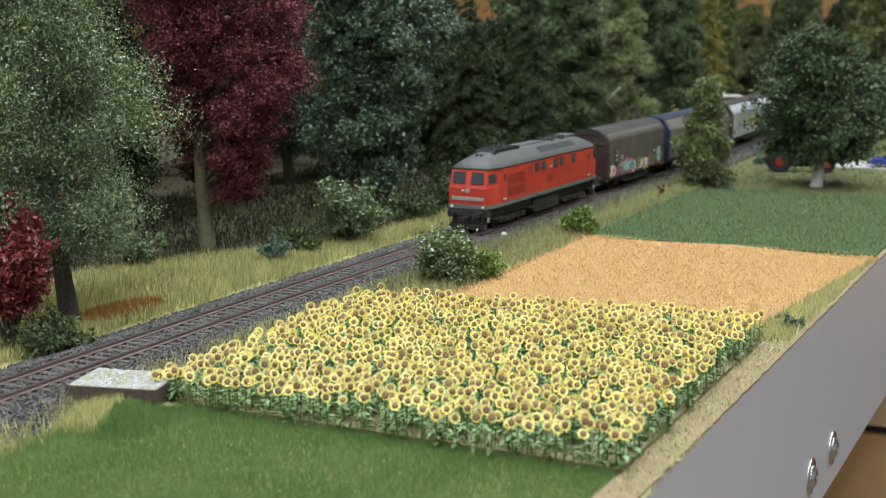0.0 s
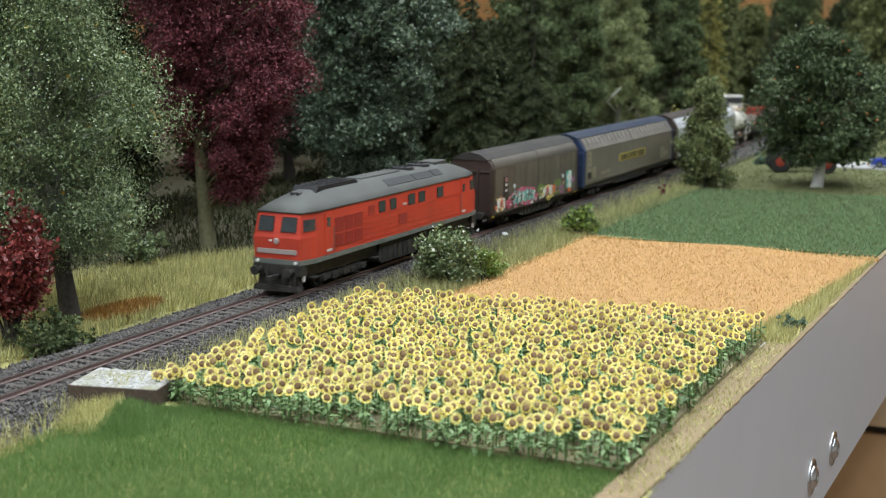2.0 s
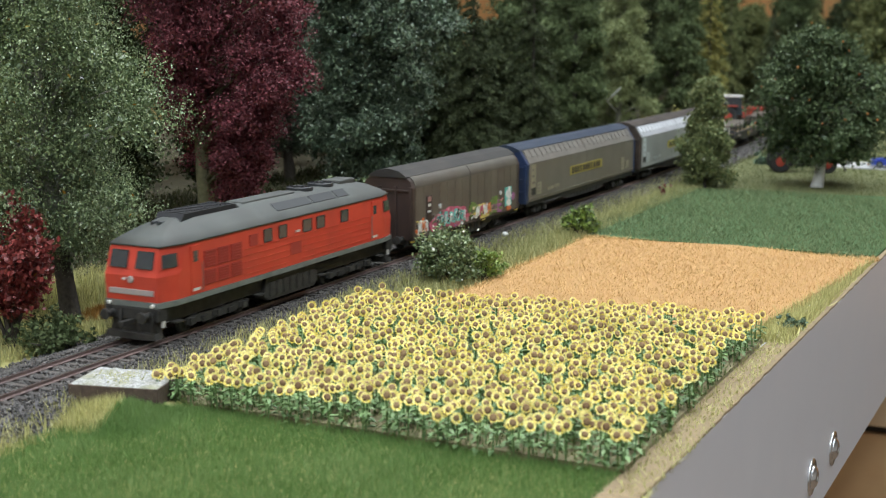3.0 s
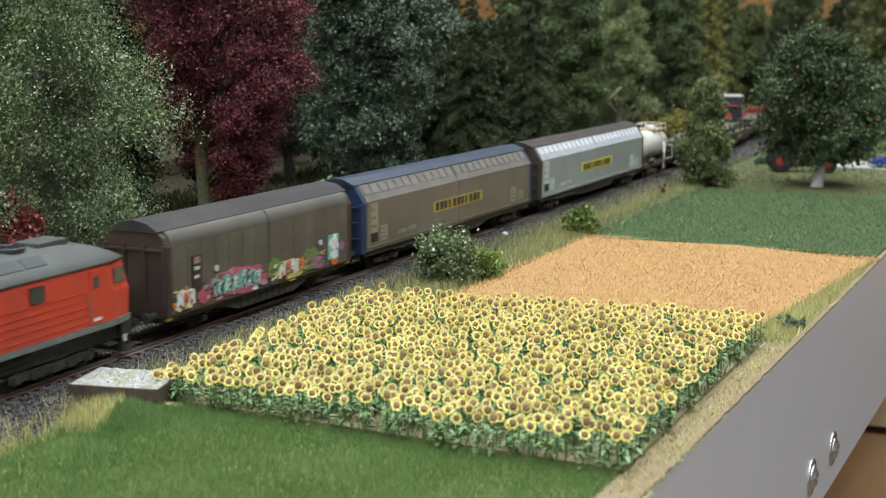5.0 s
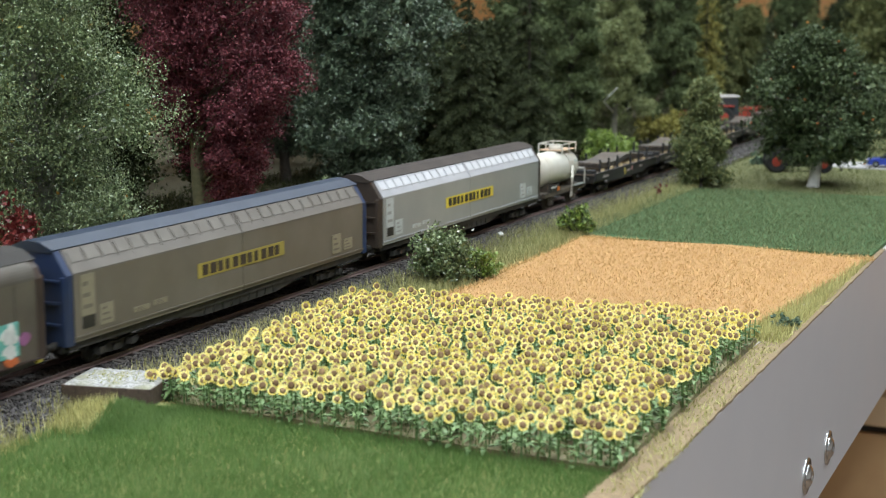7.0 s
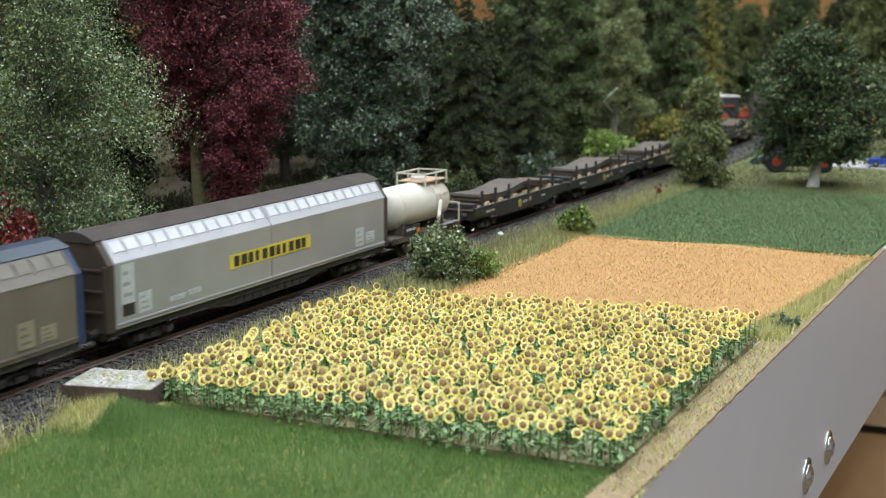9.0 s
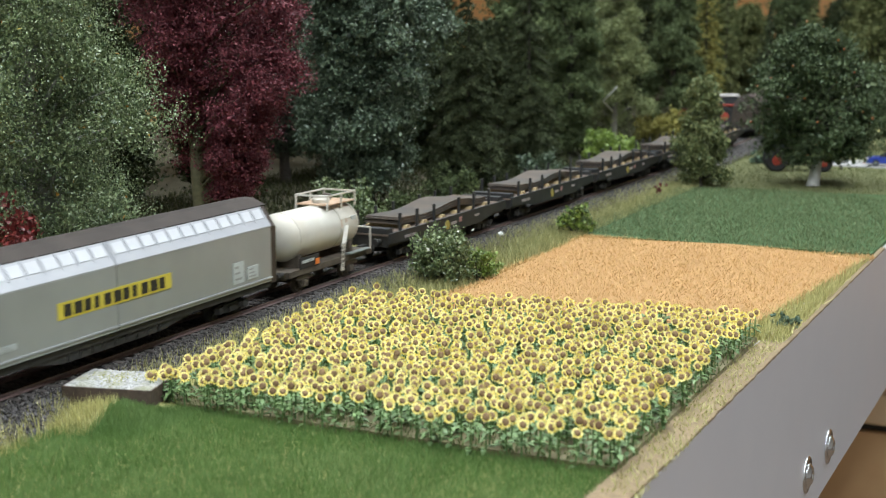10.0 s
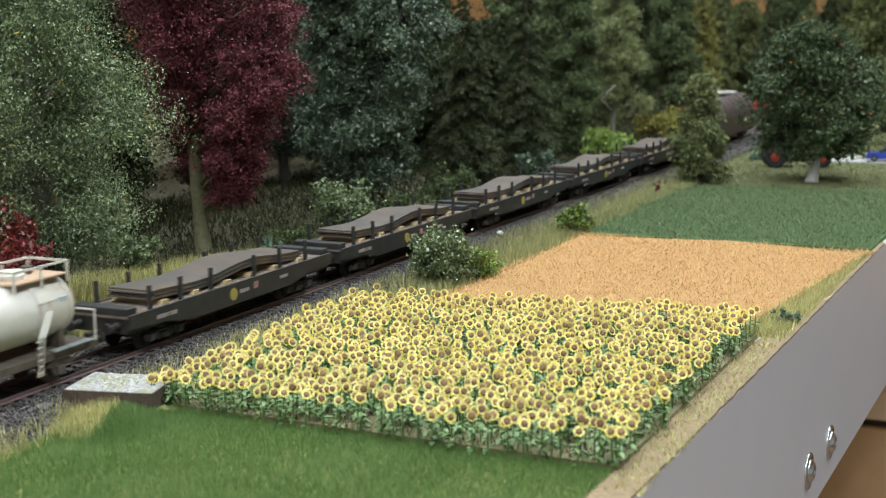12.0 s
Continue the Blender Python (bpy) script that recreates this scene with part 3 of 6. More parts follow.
def stones(name, centres, sizes, mat, parent, label, seed=1, squash=0.8):
    """Many angular stones, each closed, joined in one mesh."""
    r = np.random.RandomState(seed)
    n = len(centres)
    q = r.normal(size=(n, 4))
    q /= np.linalg.norm(q, axis=1)[:, None]
    w, x, y, z = q.T
    rot = np.stack([1 - 2 * (y * y + z * z), 2 * (x * y - w * z), 2 * (x * z + w * y), 2 * (x * y + w * z), 1 - 2 * (x * x + z * z), 2 * (y * z - w * x),
                    2 * (x * z - w * y), 2 * (y * z + w * x), 1 - 2 * (x * x + y * y)], 1).reshape(n, 3, 3)
    v = OCTA[None] * r.uniform(0.6, 1.25, (n, 6, 1)) + r.normal(0, 0.15, (n, 6, 3))
    v = np.einsum("nij,nkj->nki", rot, v) * sizes[:, None, None] + centres[:, None, :]
    me = bpy.data.meshes.new(name)
    f = (OCTF[None] + (np.arange(n) * 6)[:, None, None]).reshape(-1, 3)
    me.vertices.add(n * 6)
    me.vertices.foreach_set("co", np.ascontiguousarray(v, dtype=np.float32).ravel())
    me.loops.add(len(f) * 3)
    me.loops.foreach_set("vertex_index", f.astype(np.int32).ravel())
    me.polygons.add(len(f))
    me.polygons.foreach_set("loop_start", np.arange(0, len(f) * 3, 3, dtype=np.int32))
    me.update(calc_edges=True)
    me.materials.append(M[mat])
    ob = new(name, me)
    ob.parent = parent
    return tagged(ob, label)


def bed_height(y):
    """The ballast bed's height at y from the track's middle."""
    a = np.abs(y)
    slope = np.where(y > 0, 0.024, 0.014)
    return np.clip(1 - (a - 0.019) / slope, 0, 1) * 0.0072


def railway():
    tr = thing("railway_track", "single rusty railway track on dark grey ballast", "railway track", kind="structure")
    xs = [-0.9 + i * 0.05 for i in range(75)]
    mids = [track(s) for s in xs]

    def run(profile):
        return [[(x - math.sin(a) * y, yy + math.cos(a) * y, z) for y, z in profile] for x, yy, a in mids]

    part("ballast_bed", loft(B(), run([(-0.034, -0.001), (-0.019, 0.0066), (0.019, 0.0066), (0.044, -0.001)])), "gravel_bed", tr)
    for s in (-1, 1):
        c = s * 0.0086
        part("rail", loft(B(), run([(c - 0.0010, 0.0079), (c - 0.0010, 0.0082), (c - 0.0003, 0.0085), (c - 0.0003, 0.0093), (c - 0.0005, 0.0095), (c - 0.0005, 0.0099),
                                   (c + 0.0005, 0.0099), (c + 0.0005, 0.0095), (c + 0.0003, 0.0093), (c + 0.0003, 0.0085), (c + 0.0010, 0.0082), (c + 0.0010, 0.0079)])), "rust", tr)
        part("rail_head", loft(B(), run([(c - 0.00042, 0.00985), (c - 0.00034, 0.01002), (c + 0.00034, 0.01002), (c + 0.00042, 0.00985)])), "rail_top", tr, "polished running surface")
    r = np.random.RandomState(31)
    n = 80000
    s = np.where(r.uniform(size=n) < 0.72, r.uniform(-0.36, 0.5, n), r.uniform(0.5, 1.5, n))
    y = r.uniform(-0.033, 0.047, n)
    ok = (np.abs(np.abs(y) - 0.0086) > 0.0017)
    s, y = s[ok], y[ok]
    pick = np.linspace(-0.5, 1.6, 60)
    tab = np.array([track(v) for v in pick])
    cx, cy, ca = (np.interp(s, pick, tab[:, k]) for k in range(3))
    z = np.maximum(bed_height(y), -0.0004) + r.uniform(-0.0004, 0.0006, len(s))
    far = s > 0.5
    size = np.where(far, r.uniform(0.0007, 0.0013, len(s)), r.uniform(0.00045, 0.00095, len(s)))
    inner = np.abs(y) < 0.0155
    z = np.where(inner, z - 0.0001, z)
    stones("ballast", np.stack([cx - np.sin(ca) * y, cy + np.cos(ca) * y, z], 1), size, "stone", tr, "dark grey crushed ballast")["kind"] = "stuff"
    bm = B()
    box(bm, -0.00145, 0.00145, -0.015, 0.015, 0.0045, 0.0079, 0.0002)
    first = part("sleeper", bm, "sleeper", tr)
    rr = random.Random(5)
    for i in range(225):
        q = -0.36 + i * 0.0072
        x, yy, a = track(q)
        o = first if i == 0 else bpy.data.objects.new("sleeper", first.data)
        if i:
            scene.collection.objects.link(o)
            o.parent = tr
        o.matrix_basis = pose(x, yy, rr.uniform(-0.0002, 0.0001), 0, 0, math.degrees(a) + rr.uniform(-1, 1))


def mound(q):
    """The height of the low bank round the slab, at the share q of its radius."""
    return 0.0062 * (1 - q * q) ** 1.5 - 0.0012


def slab():
    o = thing("concrete_slab", "small pale concrete slab with brown sides by the track", "slab", pose(-0.2036, -0.0386, -0.0010, 0, 0, 14))
    bm = B()
    box(bm, -0.0130, 0.0130, -0.0188, 0.0188, 0.0, 0.0112, 0.0003)
    part("base", bm, "slab_side", o)
    bm = B()
    bmesh.ops.create_grid(bm, x_segments=24, y_segments=20, size=1)
    for v in bm.verts:
        e = max(abs(v.co.x), abs(v.co.y))
        v.co = Vector((v.co.x * 0.0128, v.co.y * 0.0186, 0.0114 + (0.0005 * noise.noise(v.co * 9) + 0.0004 if e < 0.99 else -0.0003)))
    part("top", bm, "concrete", o, "rough pale grey top", True)
    bm = B()
    rings = [[bm.verts.new((-0.212 + math.cos(k * math.pi / 16) * 0.036 * q / 8, -0.047 + math.sin(k * math.pi / 16) * 0.026 * q / 8, mound(q / 8))) for k in range(32)] for q in range(1, 9)]
    for ra, rb in zip(rings, rings[1:]):
        for k in range(32):
            bm.faces.new((ra[k], ra[(k + 1) % 32], rb[(k + 1) % 32], rb[k]))
    bm.faces.new(rings[0])
    tagged(part("grass_mound", bm, "ground", smooth=True), "low straw coloured mound round the slab", "ground", kind="structure")
    r = np.random.RandomState(8)
    n = 260
    p = np.stack([r.normal(0.002, 0.0045, n), r.normal(0.002, 0.0055, n), np.full(n, 0.0118)], 1)
    stones("moss", p, r.uniform(0.0002, 0.0005, n), "meadow", o, "grey green moss crumbs")["kind"] = "stuff"


# ---- plants ----
def leaf_quads(c, size, rng, droop=0.0, aspect=0.6, along=None):
    """Small pointed leaves, one quad each, at the places c."""
    n = len(c)
    u = rng.normal(size=(n, 3))
    u[:, 2] -= droop
    if along is not None:
        u = along + u * 0.38
    u /= np.linalg.norm(u, axis=1)[:, None]
    w = rng.normal(size=(n, 3))
    v = np.cross(u, w)
    v /= np.linalg.norm(v, axis=1)[:, None] + 1e-9
    s = size * rng.uniform(0.6, 1.4, n)[:, None]
    k = np.cross(u, v) * s * 0.22
    return np.stack([c - u * s, c + v * s * aspect + k, c + u * s, c - v * s * aspect + k], 1)


def interp(profile, f):
    return float(np.interp(f, [p[0] for p in profile], [p[1] for p in profile]))


def tree(name, label, base, height, z0, profile, leaf, clumps, per, size, bark, trunk_r, seed, lean=(0, 0), clump_r=0.006, spread=1.0, droop=0.3, extra=None,
         upper_bark=None, lower=0.3, parent_cat="tree", near=False, shift=None):
    """A trunk, limbs and a crown of clumps of small leaves; profile: (height fraction of the crown, radius)."""
    rng, rr = np.random.RandomState(seed), random.Random(seed)
    t = thing(name, label, parent_cat, pose(*base))
    bend = Vector((rr.uniform(-1, 1), rr.uniform(-1, 1), 0)) * trunk_r * 0.9

    def axis(z):
        f = z / height
        return Vector((lean[0] * f, lean[1] * f, z)) + bend * math.sin(f * 5.0)

    zs = [0, 0.02, 0.08, 0.2, 0.35, 0.5, 0.65, 0.8, 0.94]
    rad = [trunk_r * q for q in (1.45, 1.15, 1.0, 0.9, 0.75, 0.58, 0.42, 0.26, 0.1)]
    if upper_bark:
        k = next(i for i, f in enumerate(zs) if f >= lower)
        part("trunk", tube(B(), [axis(f * height) for f in zs[:k + 1]], rad[:k + 1], 10), bark, t, "", True)
        part("upper_trunk", tube(B(), [axis(f * height) for f in zs[k:]], [q * 0.99 for q in rad[k:]], 10), upper_bark, t, "", True)
    else:
        part("trunk", tube(B(), [axis(f * height) for f in zs], rad, 10), bark, t, "", True)
    # limbs end in lobes; clumps sit about the lobes, denser outside
    lobes = []
    bm = B()
    count = 100 if near else 40
    for i in range(count):
        f = (i + rr.random()) / count
        R = interp(profile, f) * spread
        a = i * 2.399 + rr.uniform(-0.5, 0.5)
        q = rr.uniform(0.25, 0.9) * R
        z = z0 + f * (height - z0)
        c = axis(z) + Vector((math.cos(a) * q, math.sin(a) * q, 0))
        if shift:
            c += Vector((0.424, -0.906, 0)) * interp(shift, f)
        lobes.append((c, R * rr.uniform(0.24, 0.42) + clump_r * 0.4))
        s = axis(max(z * 0.72, z0 * 0.75))
        mid = s.lerp(c, 0.5) + Vector((0, 0, q * 0.15))
        radii = [trunk_r * 0.3 * (1.1 - f * 0.6), trunk_r * 0.2 * (1.1 - f * 0.6), trunk_r * 0.06]
        if near:
            part("limb", tube(B(), [s, mid, c], radii, 5), upper_bark or bark, t, "", True)
        else:
            tube(bm, [s, mid, c], radii, 5)
    if near:
        bm.free()
    else:
        part("branchwork", bm, upper_bark or bark, t, "", True)
    cs = []
    for i in range(clumps):
        c, R = lobes[rng.randint(len(lobes))]
        d = rng.normal(size=3) + np.array([0, 0, 0.6])
        d /= np.linalg.norm(d)
        cs.append(np.array(c) + d * R * rng.uniform(0.6, 1.0) * np.array([1, 1, 0.85]))
    cs = np.array(cs)
    cs[:, 2] = np.maximum(cs[:, 2], z0 * 0.85)
    pts = np.repeat(cs, per, 0) + rng.normal(size=(clumps * per, 3)) * clump_r * np.array([1, 1, 0.7])
    pts[:, 2] = np.maximum(pts[:, 2], 0.001)
    n_in = clumps * per // 4
    pick = rng.randint(len(lobes), size=n_in)
    lc, lr = np.array([tuple(q[0]) for q in lobes])[pick], np.array([q[1] for q in lobes])[pick]
    d = rng.normal(size=(n_in, 3))
    d /= np.linalg.norm(d, axis=1)[:, None]
    core = lc + d * (lr * rng.uniform(0, 0.66, n_in))[:, None]
    core[:, 2] = np.maximum(core[:, 2], z0 * 0.9)
    quads = np.concatenate([leaf_quads(pts, size, rng, droop), leaf_quads(core, size * 1.9, rng, droop)])
    soup("crown", quads, 4, leaf, t)
    if extra:
        mat, n, sz, lab = extra
        sel = cs[rng.randint(len(cs), size=n)] + rng.normal(size=(n, 3)) * clump_r * 1.1
        sel[:, 2] = np.maximum(sel[:, 2], z0 * 0.8)
        if lab == "fruit":
            bm = B()
            bmesh.ops.create_icosphere(bm, subdivisions=1, radius=sz)
            one = part("fruit", bm, mat, t)
            for i, p in enumerate(sel):
                o = one if i == 0 else new("fruit", one.data)
                o.parent = t
                o.matrix_basis = pose(*p)
            return t
        soup(lab, leaf_quads(sel, sz, rng, droop), 4, mat, t)
    return t


def conifer(name, label, base, height, radius, leaf, seed, size=0.0014, levels=28, per=2300, z0=0.008, power=0.85):
    """A spire of drooping boughs."""
    rng, rr = np.random.RandomState(seed), random.Random(seed)
    t = thing(name, label, "tree", pose(*base))
    part("trunk", tube(B(), [(0, 0, 0), (0.001, 0, height * 0.5), (0, 0, height * 0.97)], [radius * 0.07, radius * 0.04, radius * 0.008], 8), "bark", t, "", True)
    out, ways = [], []
    bm = B()
    for i in range(levels):
        f = i / (levels - 1)
        z = z0 + f * (height - z0)
        R = radius * ((1 - f) ** power * 0.96 + 0.03)
        for b in range(max(5, int(13 * (1 - f) + 4))):
            a = rr.uniform(0, 6.283)
            L = R * rr.uniform(0.6, 1.15)
            k = max(8, int(per * (1 - f * 0.75) / 9))
            q = rng.uniform(0.05, 1.0, k) ** 0.8
            w = rng.normal(0, 0.15, k) * L * (1.1 - 0.6 * q)
            x, y = np.cos(a) * q * L - np.sin(a) * w, np.sin(a) * q * L + np.cos(a) * w
            out.append(np.stack([x, y, z - 0.42 * q ** 1.6 * L + rng.normal(0, 0.0011, k)], 1))
            side = np.sign(w)
            ways.append(np.stack([np.cos(a) - np.sin(a) * side * 0.6, np.sin(a) + np.cos(a) * side * 0.6, -0.45 * q - 0.15], 1))
            if b < 3 and i % 2 == 0:
                tube(bm, [(0, 0, z), (math.cos(a) * L * 0.8, math.sin(a) * L * 0.8, z - 0.2 * L)], [radius * 0.018, radius * 0.004], 4)
    tagged(part("boughwork", bm, "bark", t), kind="stuff")
    pts = np.concatenate(out)
    pts[:, 2] = np.maximum(pts[:, 2], 0.001)
    soup("needles", leaf_quads(pts, size, rng, 0.8, 0.34, np.concatenate(ways)), 4, leaf, t)
    return t


def bush(name, label, base, radius, height, leaf, seed, clumps=120, per=22, size=0.0011, extra=None, cat="bush", stretch=(1, 1)):
    """Several stems with a low uneven crown."""
    rng, rr = np.random.RandomState(seed), random.Random(seed)
    t = thing(name, label, cat, pose(*base))
    bm = B()
    tips = []
    for i in range(11):
        a, q = i * 2.399, radius * rr.uniform(0.25, 0.85)
        h = height * rr.uniform(0.45, 0.92) * (1.05 - 0.45 * (q / radius) ** 2)
        tip = Vector((math.cos(a) * q * stretch[0], math.sin(a) * q * stretch[1], h))
        tube(bm, [(0, 0, 0), tip * 0.5 + Vector((0, 0, h * 0.1)), tip], [radius * 0.035, radius * 0.025, radius * 0.008], 5)
        tips.append((tip, radius * rr.uniform(0.22, 0.4)))
        tips.append((tip * 0.62, radius * rr.uniform(0.2, 0.34)))
    part("stemwork", bm, "bark", t)
    cs = []
    for i in range(clumps):
        c, R = tips[rng.randint(len(tips))]
        d = rng.normal(size=3)
        d /= np.linalg.norm(d)
        cs.append(np.array(c) + d * R * rng.uniform(0.3, 1.0) ** 0.5)
    cs = np.array(cs)
    pts = np.repeat(cs, per, 0) + rng.normal(size=(clumps * per, 3)) * radius * 0.07
    pts[:, 2] = np.abs(pts[:, 2]) + 0.0005
    soup("foliage", leaf_quads(pts, size, rng, 0.1), 4, leaf, t)
    if extra:
        mat, n, sz, lab = extra
        sel = cs[rng.randint(len(cs), size=n)] + rng.normal(size=(n, 3)) * radius * 0.1
        sel[:, 2] = np.abs(sel[:, 2]) + 0.001
        soup(lab, leaf_quads(sel, sz, rng), 4, mat, t)
    return t


def loose_stone(base, r, seed):
    rr = random.Random(seed)
    bm = B()
    bmesh.ops.create_icosphere(bm, subdivisions=2, radius=r)
    for v in bm.verts:
        v.co *= 1 + 0.25 * noise.noise(v.co * 400 + Vector((seed, 0, 0)))
        v.co.z *= 0.75
    o = part("loose_stone", bm, "pale_stone")
    o.matrix_basis = pose(*base, 0, 0, rr.uniform(0, 360))
    tagged(o, "pale loose stone lying on the ballast shoulder", "stone")


ROUND = [(0, 0.45), (0.2, 0.85), (0.45, 1.0), (0.7, 0.85), (0.9, 0.5), (1, 0.2)]
EGG = [(0, 0.6), (0.25, 1.0), (0.5, 0.9), (0.8, 0.5), (1, 0.15)]
COLUMN = [(0, 0.8), (0.3, 1.0), (0.7, 0.7), (1, 0.15)]


def sized(profile, r):
    return [(f, q * r) for f, q in profile]


def woods():
    tree("birch_tree", "large birch with fine grey green leaves and pale upper trunk", (-0.098, 0.080, 0), 0.27, 0.038,
         [(0, 0.044), (0.08, 0.055), (0.25, 0.062), (0.4, 0.050), (0.55, 0.044), (0.8, 0.032), (1, 0.012)], "birch_leaf", 3600, 50, 0.00060, "bark", 0.0046, 11, lean=(-0.022, 0.018), clump_r=0.0046, droop=0.8,
         extra=("yellow_leaf", 300, 0.0011, "autumn_leaves"), upper_bark="birch_bark", lower=0.2, near=True)
    tree("copper_beech", "tall copper beech with dark wine red leaves", (0.111, 0.142, 0), 0.25, 0.038,
         [(0, 0.012), (0.05, 0.020), (0.16, 0.036), (0.30, 0.046), (0.46, 0.060), (0.62, 0.063), (0.85, 0.046), (1, 0.015)], "red_leaf", 2500, 44, 0.0009, "beech_bark", 0.0052, 12, lean=(-0.004, 0.009), clump_r=0.0034, droop=0.5, near=True,
         shift=[(0, 0.024), (0.22, 0.023), (0.35, 0.025), (0.5, 0.021), (0.65, 0.010), (1, 0.002)])
    tree("dark_broadleaf_tree", "tall dark green broadleaf tree with glossy leaves", (0.351, 0.145, 0), 0.26, 0.022,
         [(0, 0.036), (0.2, 0.058), (0.5, 0.066), (0.8, 0.046), (1, 0.012)], "dark_leaf", 2100, 42, 0.0013, "bark", 0.0040, 13, lean=(-0.010, 0), clump_r=0.0036, droop=0.4, near=True)
    tree("dark_broadleaf_tree", "dark green broadleaf tree deep in the wood", (0.47, 0.30, 0), 0.27, 0.03,
         [(0, 0.034), (0.25, 0.06), (0.5, 0.06), (0.8, 0.04), (1, 0.012)], "dark_leaf", 1300, 40, 0.0015, "bark", 0.005, 14, clump_r=0.004)
    for x, y, h, r, sd in ((0.517, 0.130, 0.200, 0.042, 21), (0.648, 0.122, 0.215, 0.045, 22), (0.668, 0.228, 0.24, 0.052, 24)):
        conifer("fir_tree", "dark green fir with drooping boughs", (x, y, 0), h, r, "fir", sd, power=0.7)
    tree("green_broadleaf_tree", "mid green broadleaf tree by the track", (0.824, 0.138, 0), 0.25, 0.012, sized(COLUMN, 0.042), "mid_leaf", 1250, 38, 0.0015, "bark", 0.004, 25, clump_r=0.0042)
    pale = tree("pale_green_tree", "pale green tree with soft hanging foliage", (1.0, 0.145, 0), 0.28, 0.035, sized(COLUMN, 0.046), "willow_leaf", 1700, 38, 0.0013, "grey_bark", 0.004, 26, clump_r=0.0042, droop=1.2)
    part("dead_limb", tube(B(), [(-0.002, 0, 0.045), (-0.0436, -0.001, 0.0598), (-0.0567, -0.0225, 0.0781)], [0.0012, 0.0011, 0.0007], 6), "white_bark", pale, "bare pale dead limb", True)
    tree("dark_green_tree", "tall dark green dense tree", (1.30, 0.150, 0), 0.29, 0.02, sized(COLUMN, 0.046), "mid_leaf", 850, 38, 0.0018, "bark", 0.004, 27, clump_r=0.0045)
    conifer("golden_cypress", "slender yellow green cypress", (1.44, 0.140, 0), 0.27, 0.040, "cypress_leaf", 28, 0.0022, 40, 380, power=0.6)
    conifer("golden_cypress", "slender olive green cypress", (1.62, 0.150, 0), 0.27, 0.032, "olive_leaf", 29, 0.0023, 40, 380, power=0.6)
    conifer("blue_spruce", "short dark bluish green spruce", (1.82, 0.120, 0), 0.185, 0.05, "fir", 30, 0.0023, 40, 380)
    conifer("olive_spruce", "broad olive green spruce tree", (1.95, 0.066, 0), 0.205, 0.055, "olive_leaf", 33, 0.0024, 40, 380)
    k = 40
    # Rows marked dark take the fir colour to stand in for woodland shade.
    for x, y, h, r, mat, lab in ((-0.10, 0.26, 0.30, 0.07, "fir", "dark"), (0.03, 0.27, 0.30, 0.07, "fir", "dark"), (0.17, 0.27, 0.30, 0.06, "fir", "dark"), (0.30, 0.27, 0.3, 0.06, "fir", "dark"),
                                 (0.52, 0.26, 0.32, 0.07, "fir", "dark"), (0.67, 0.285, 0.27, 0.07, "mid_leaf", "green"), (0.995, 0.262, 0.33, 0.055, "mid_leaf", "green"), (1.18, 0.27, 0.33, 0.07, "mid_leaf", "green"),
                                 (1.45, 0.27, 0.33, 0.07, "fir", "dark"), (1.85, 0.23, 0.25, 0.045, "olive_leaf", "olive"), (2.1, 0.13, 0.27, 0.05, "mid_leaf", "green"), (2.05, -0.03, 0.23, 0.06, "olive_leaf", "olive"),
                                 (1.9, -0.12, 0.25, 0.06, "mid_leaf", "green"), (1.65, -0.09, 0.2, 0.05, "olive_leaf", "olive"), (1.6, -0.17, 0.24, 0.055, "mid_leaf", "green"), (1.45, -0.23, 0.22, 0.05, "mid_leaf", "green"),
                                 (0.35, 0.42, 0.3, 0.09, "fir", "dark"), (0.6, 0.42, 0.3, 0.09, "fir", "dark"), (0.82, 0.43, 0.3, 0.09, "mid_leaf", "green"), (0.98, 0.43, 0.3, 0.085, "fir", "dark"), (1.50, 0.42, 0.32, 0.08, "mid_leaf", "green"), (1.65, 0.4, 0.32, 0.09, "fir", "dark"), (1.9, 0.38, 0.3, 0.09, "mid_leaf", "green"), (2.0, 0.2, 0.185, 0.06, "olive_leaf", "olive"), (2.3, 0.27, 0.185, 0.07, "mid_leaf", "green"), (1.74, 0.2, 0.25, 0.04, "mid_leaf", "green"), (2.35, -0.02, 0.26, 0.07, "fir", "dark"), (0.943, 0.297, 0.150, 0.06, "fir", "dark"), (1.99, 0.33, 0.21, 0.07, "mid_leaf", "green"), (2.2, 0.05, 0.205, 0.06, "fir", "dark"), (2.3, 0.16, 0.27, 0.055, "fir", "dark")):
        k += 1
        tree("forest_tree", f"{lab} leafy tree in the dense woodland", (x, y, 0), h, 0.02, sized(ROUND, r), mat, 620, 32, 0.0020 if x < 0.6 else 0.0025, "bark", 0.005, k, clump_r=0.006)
    tree("slim_tree", "slim bushy dark green young tree by the track", (0.615, -0.066, 0), 0.101, 0.006, [(0, 0.024), (0.3, 0.027), (0.55, 0.021), (0.68, 0.011), (0.8, 0.017), (0.94, 0.013), (1, 0.005)],
         "slim_leaf", 520, 32, 0.0013, "bark", 0.0016, 61, clump_r=0.003, extra=("bush_leaf", 1800, 0.0013, "pale_leaves"))
    tree("apple_tree", "apple tree with white trunk and small orange fruit", (0.672, -0.160, 0), 0.143, 0.027, [(0, 0.050), (0.15, 0.062), (0.45, 0.067), (0.75, 0.052), (1, 0.024)],
         "apple_leaf", 1050, 38, 0.0013, "white_bark", 0.0052, 62, clump_r=0.0042, extra=("apple", 90, 0.0011, "fruit"), upper_bark="grey_bark", lower=0.2, near=True)
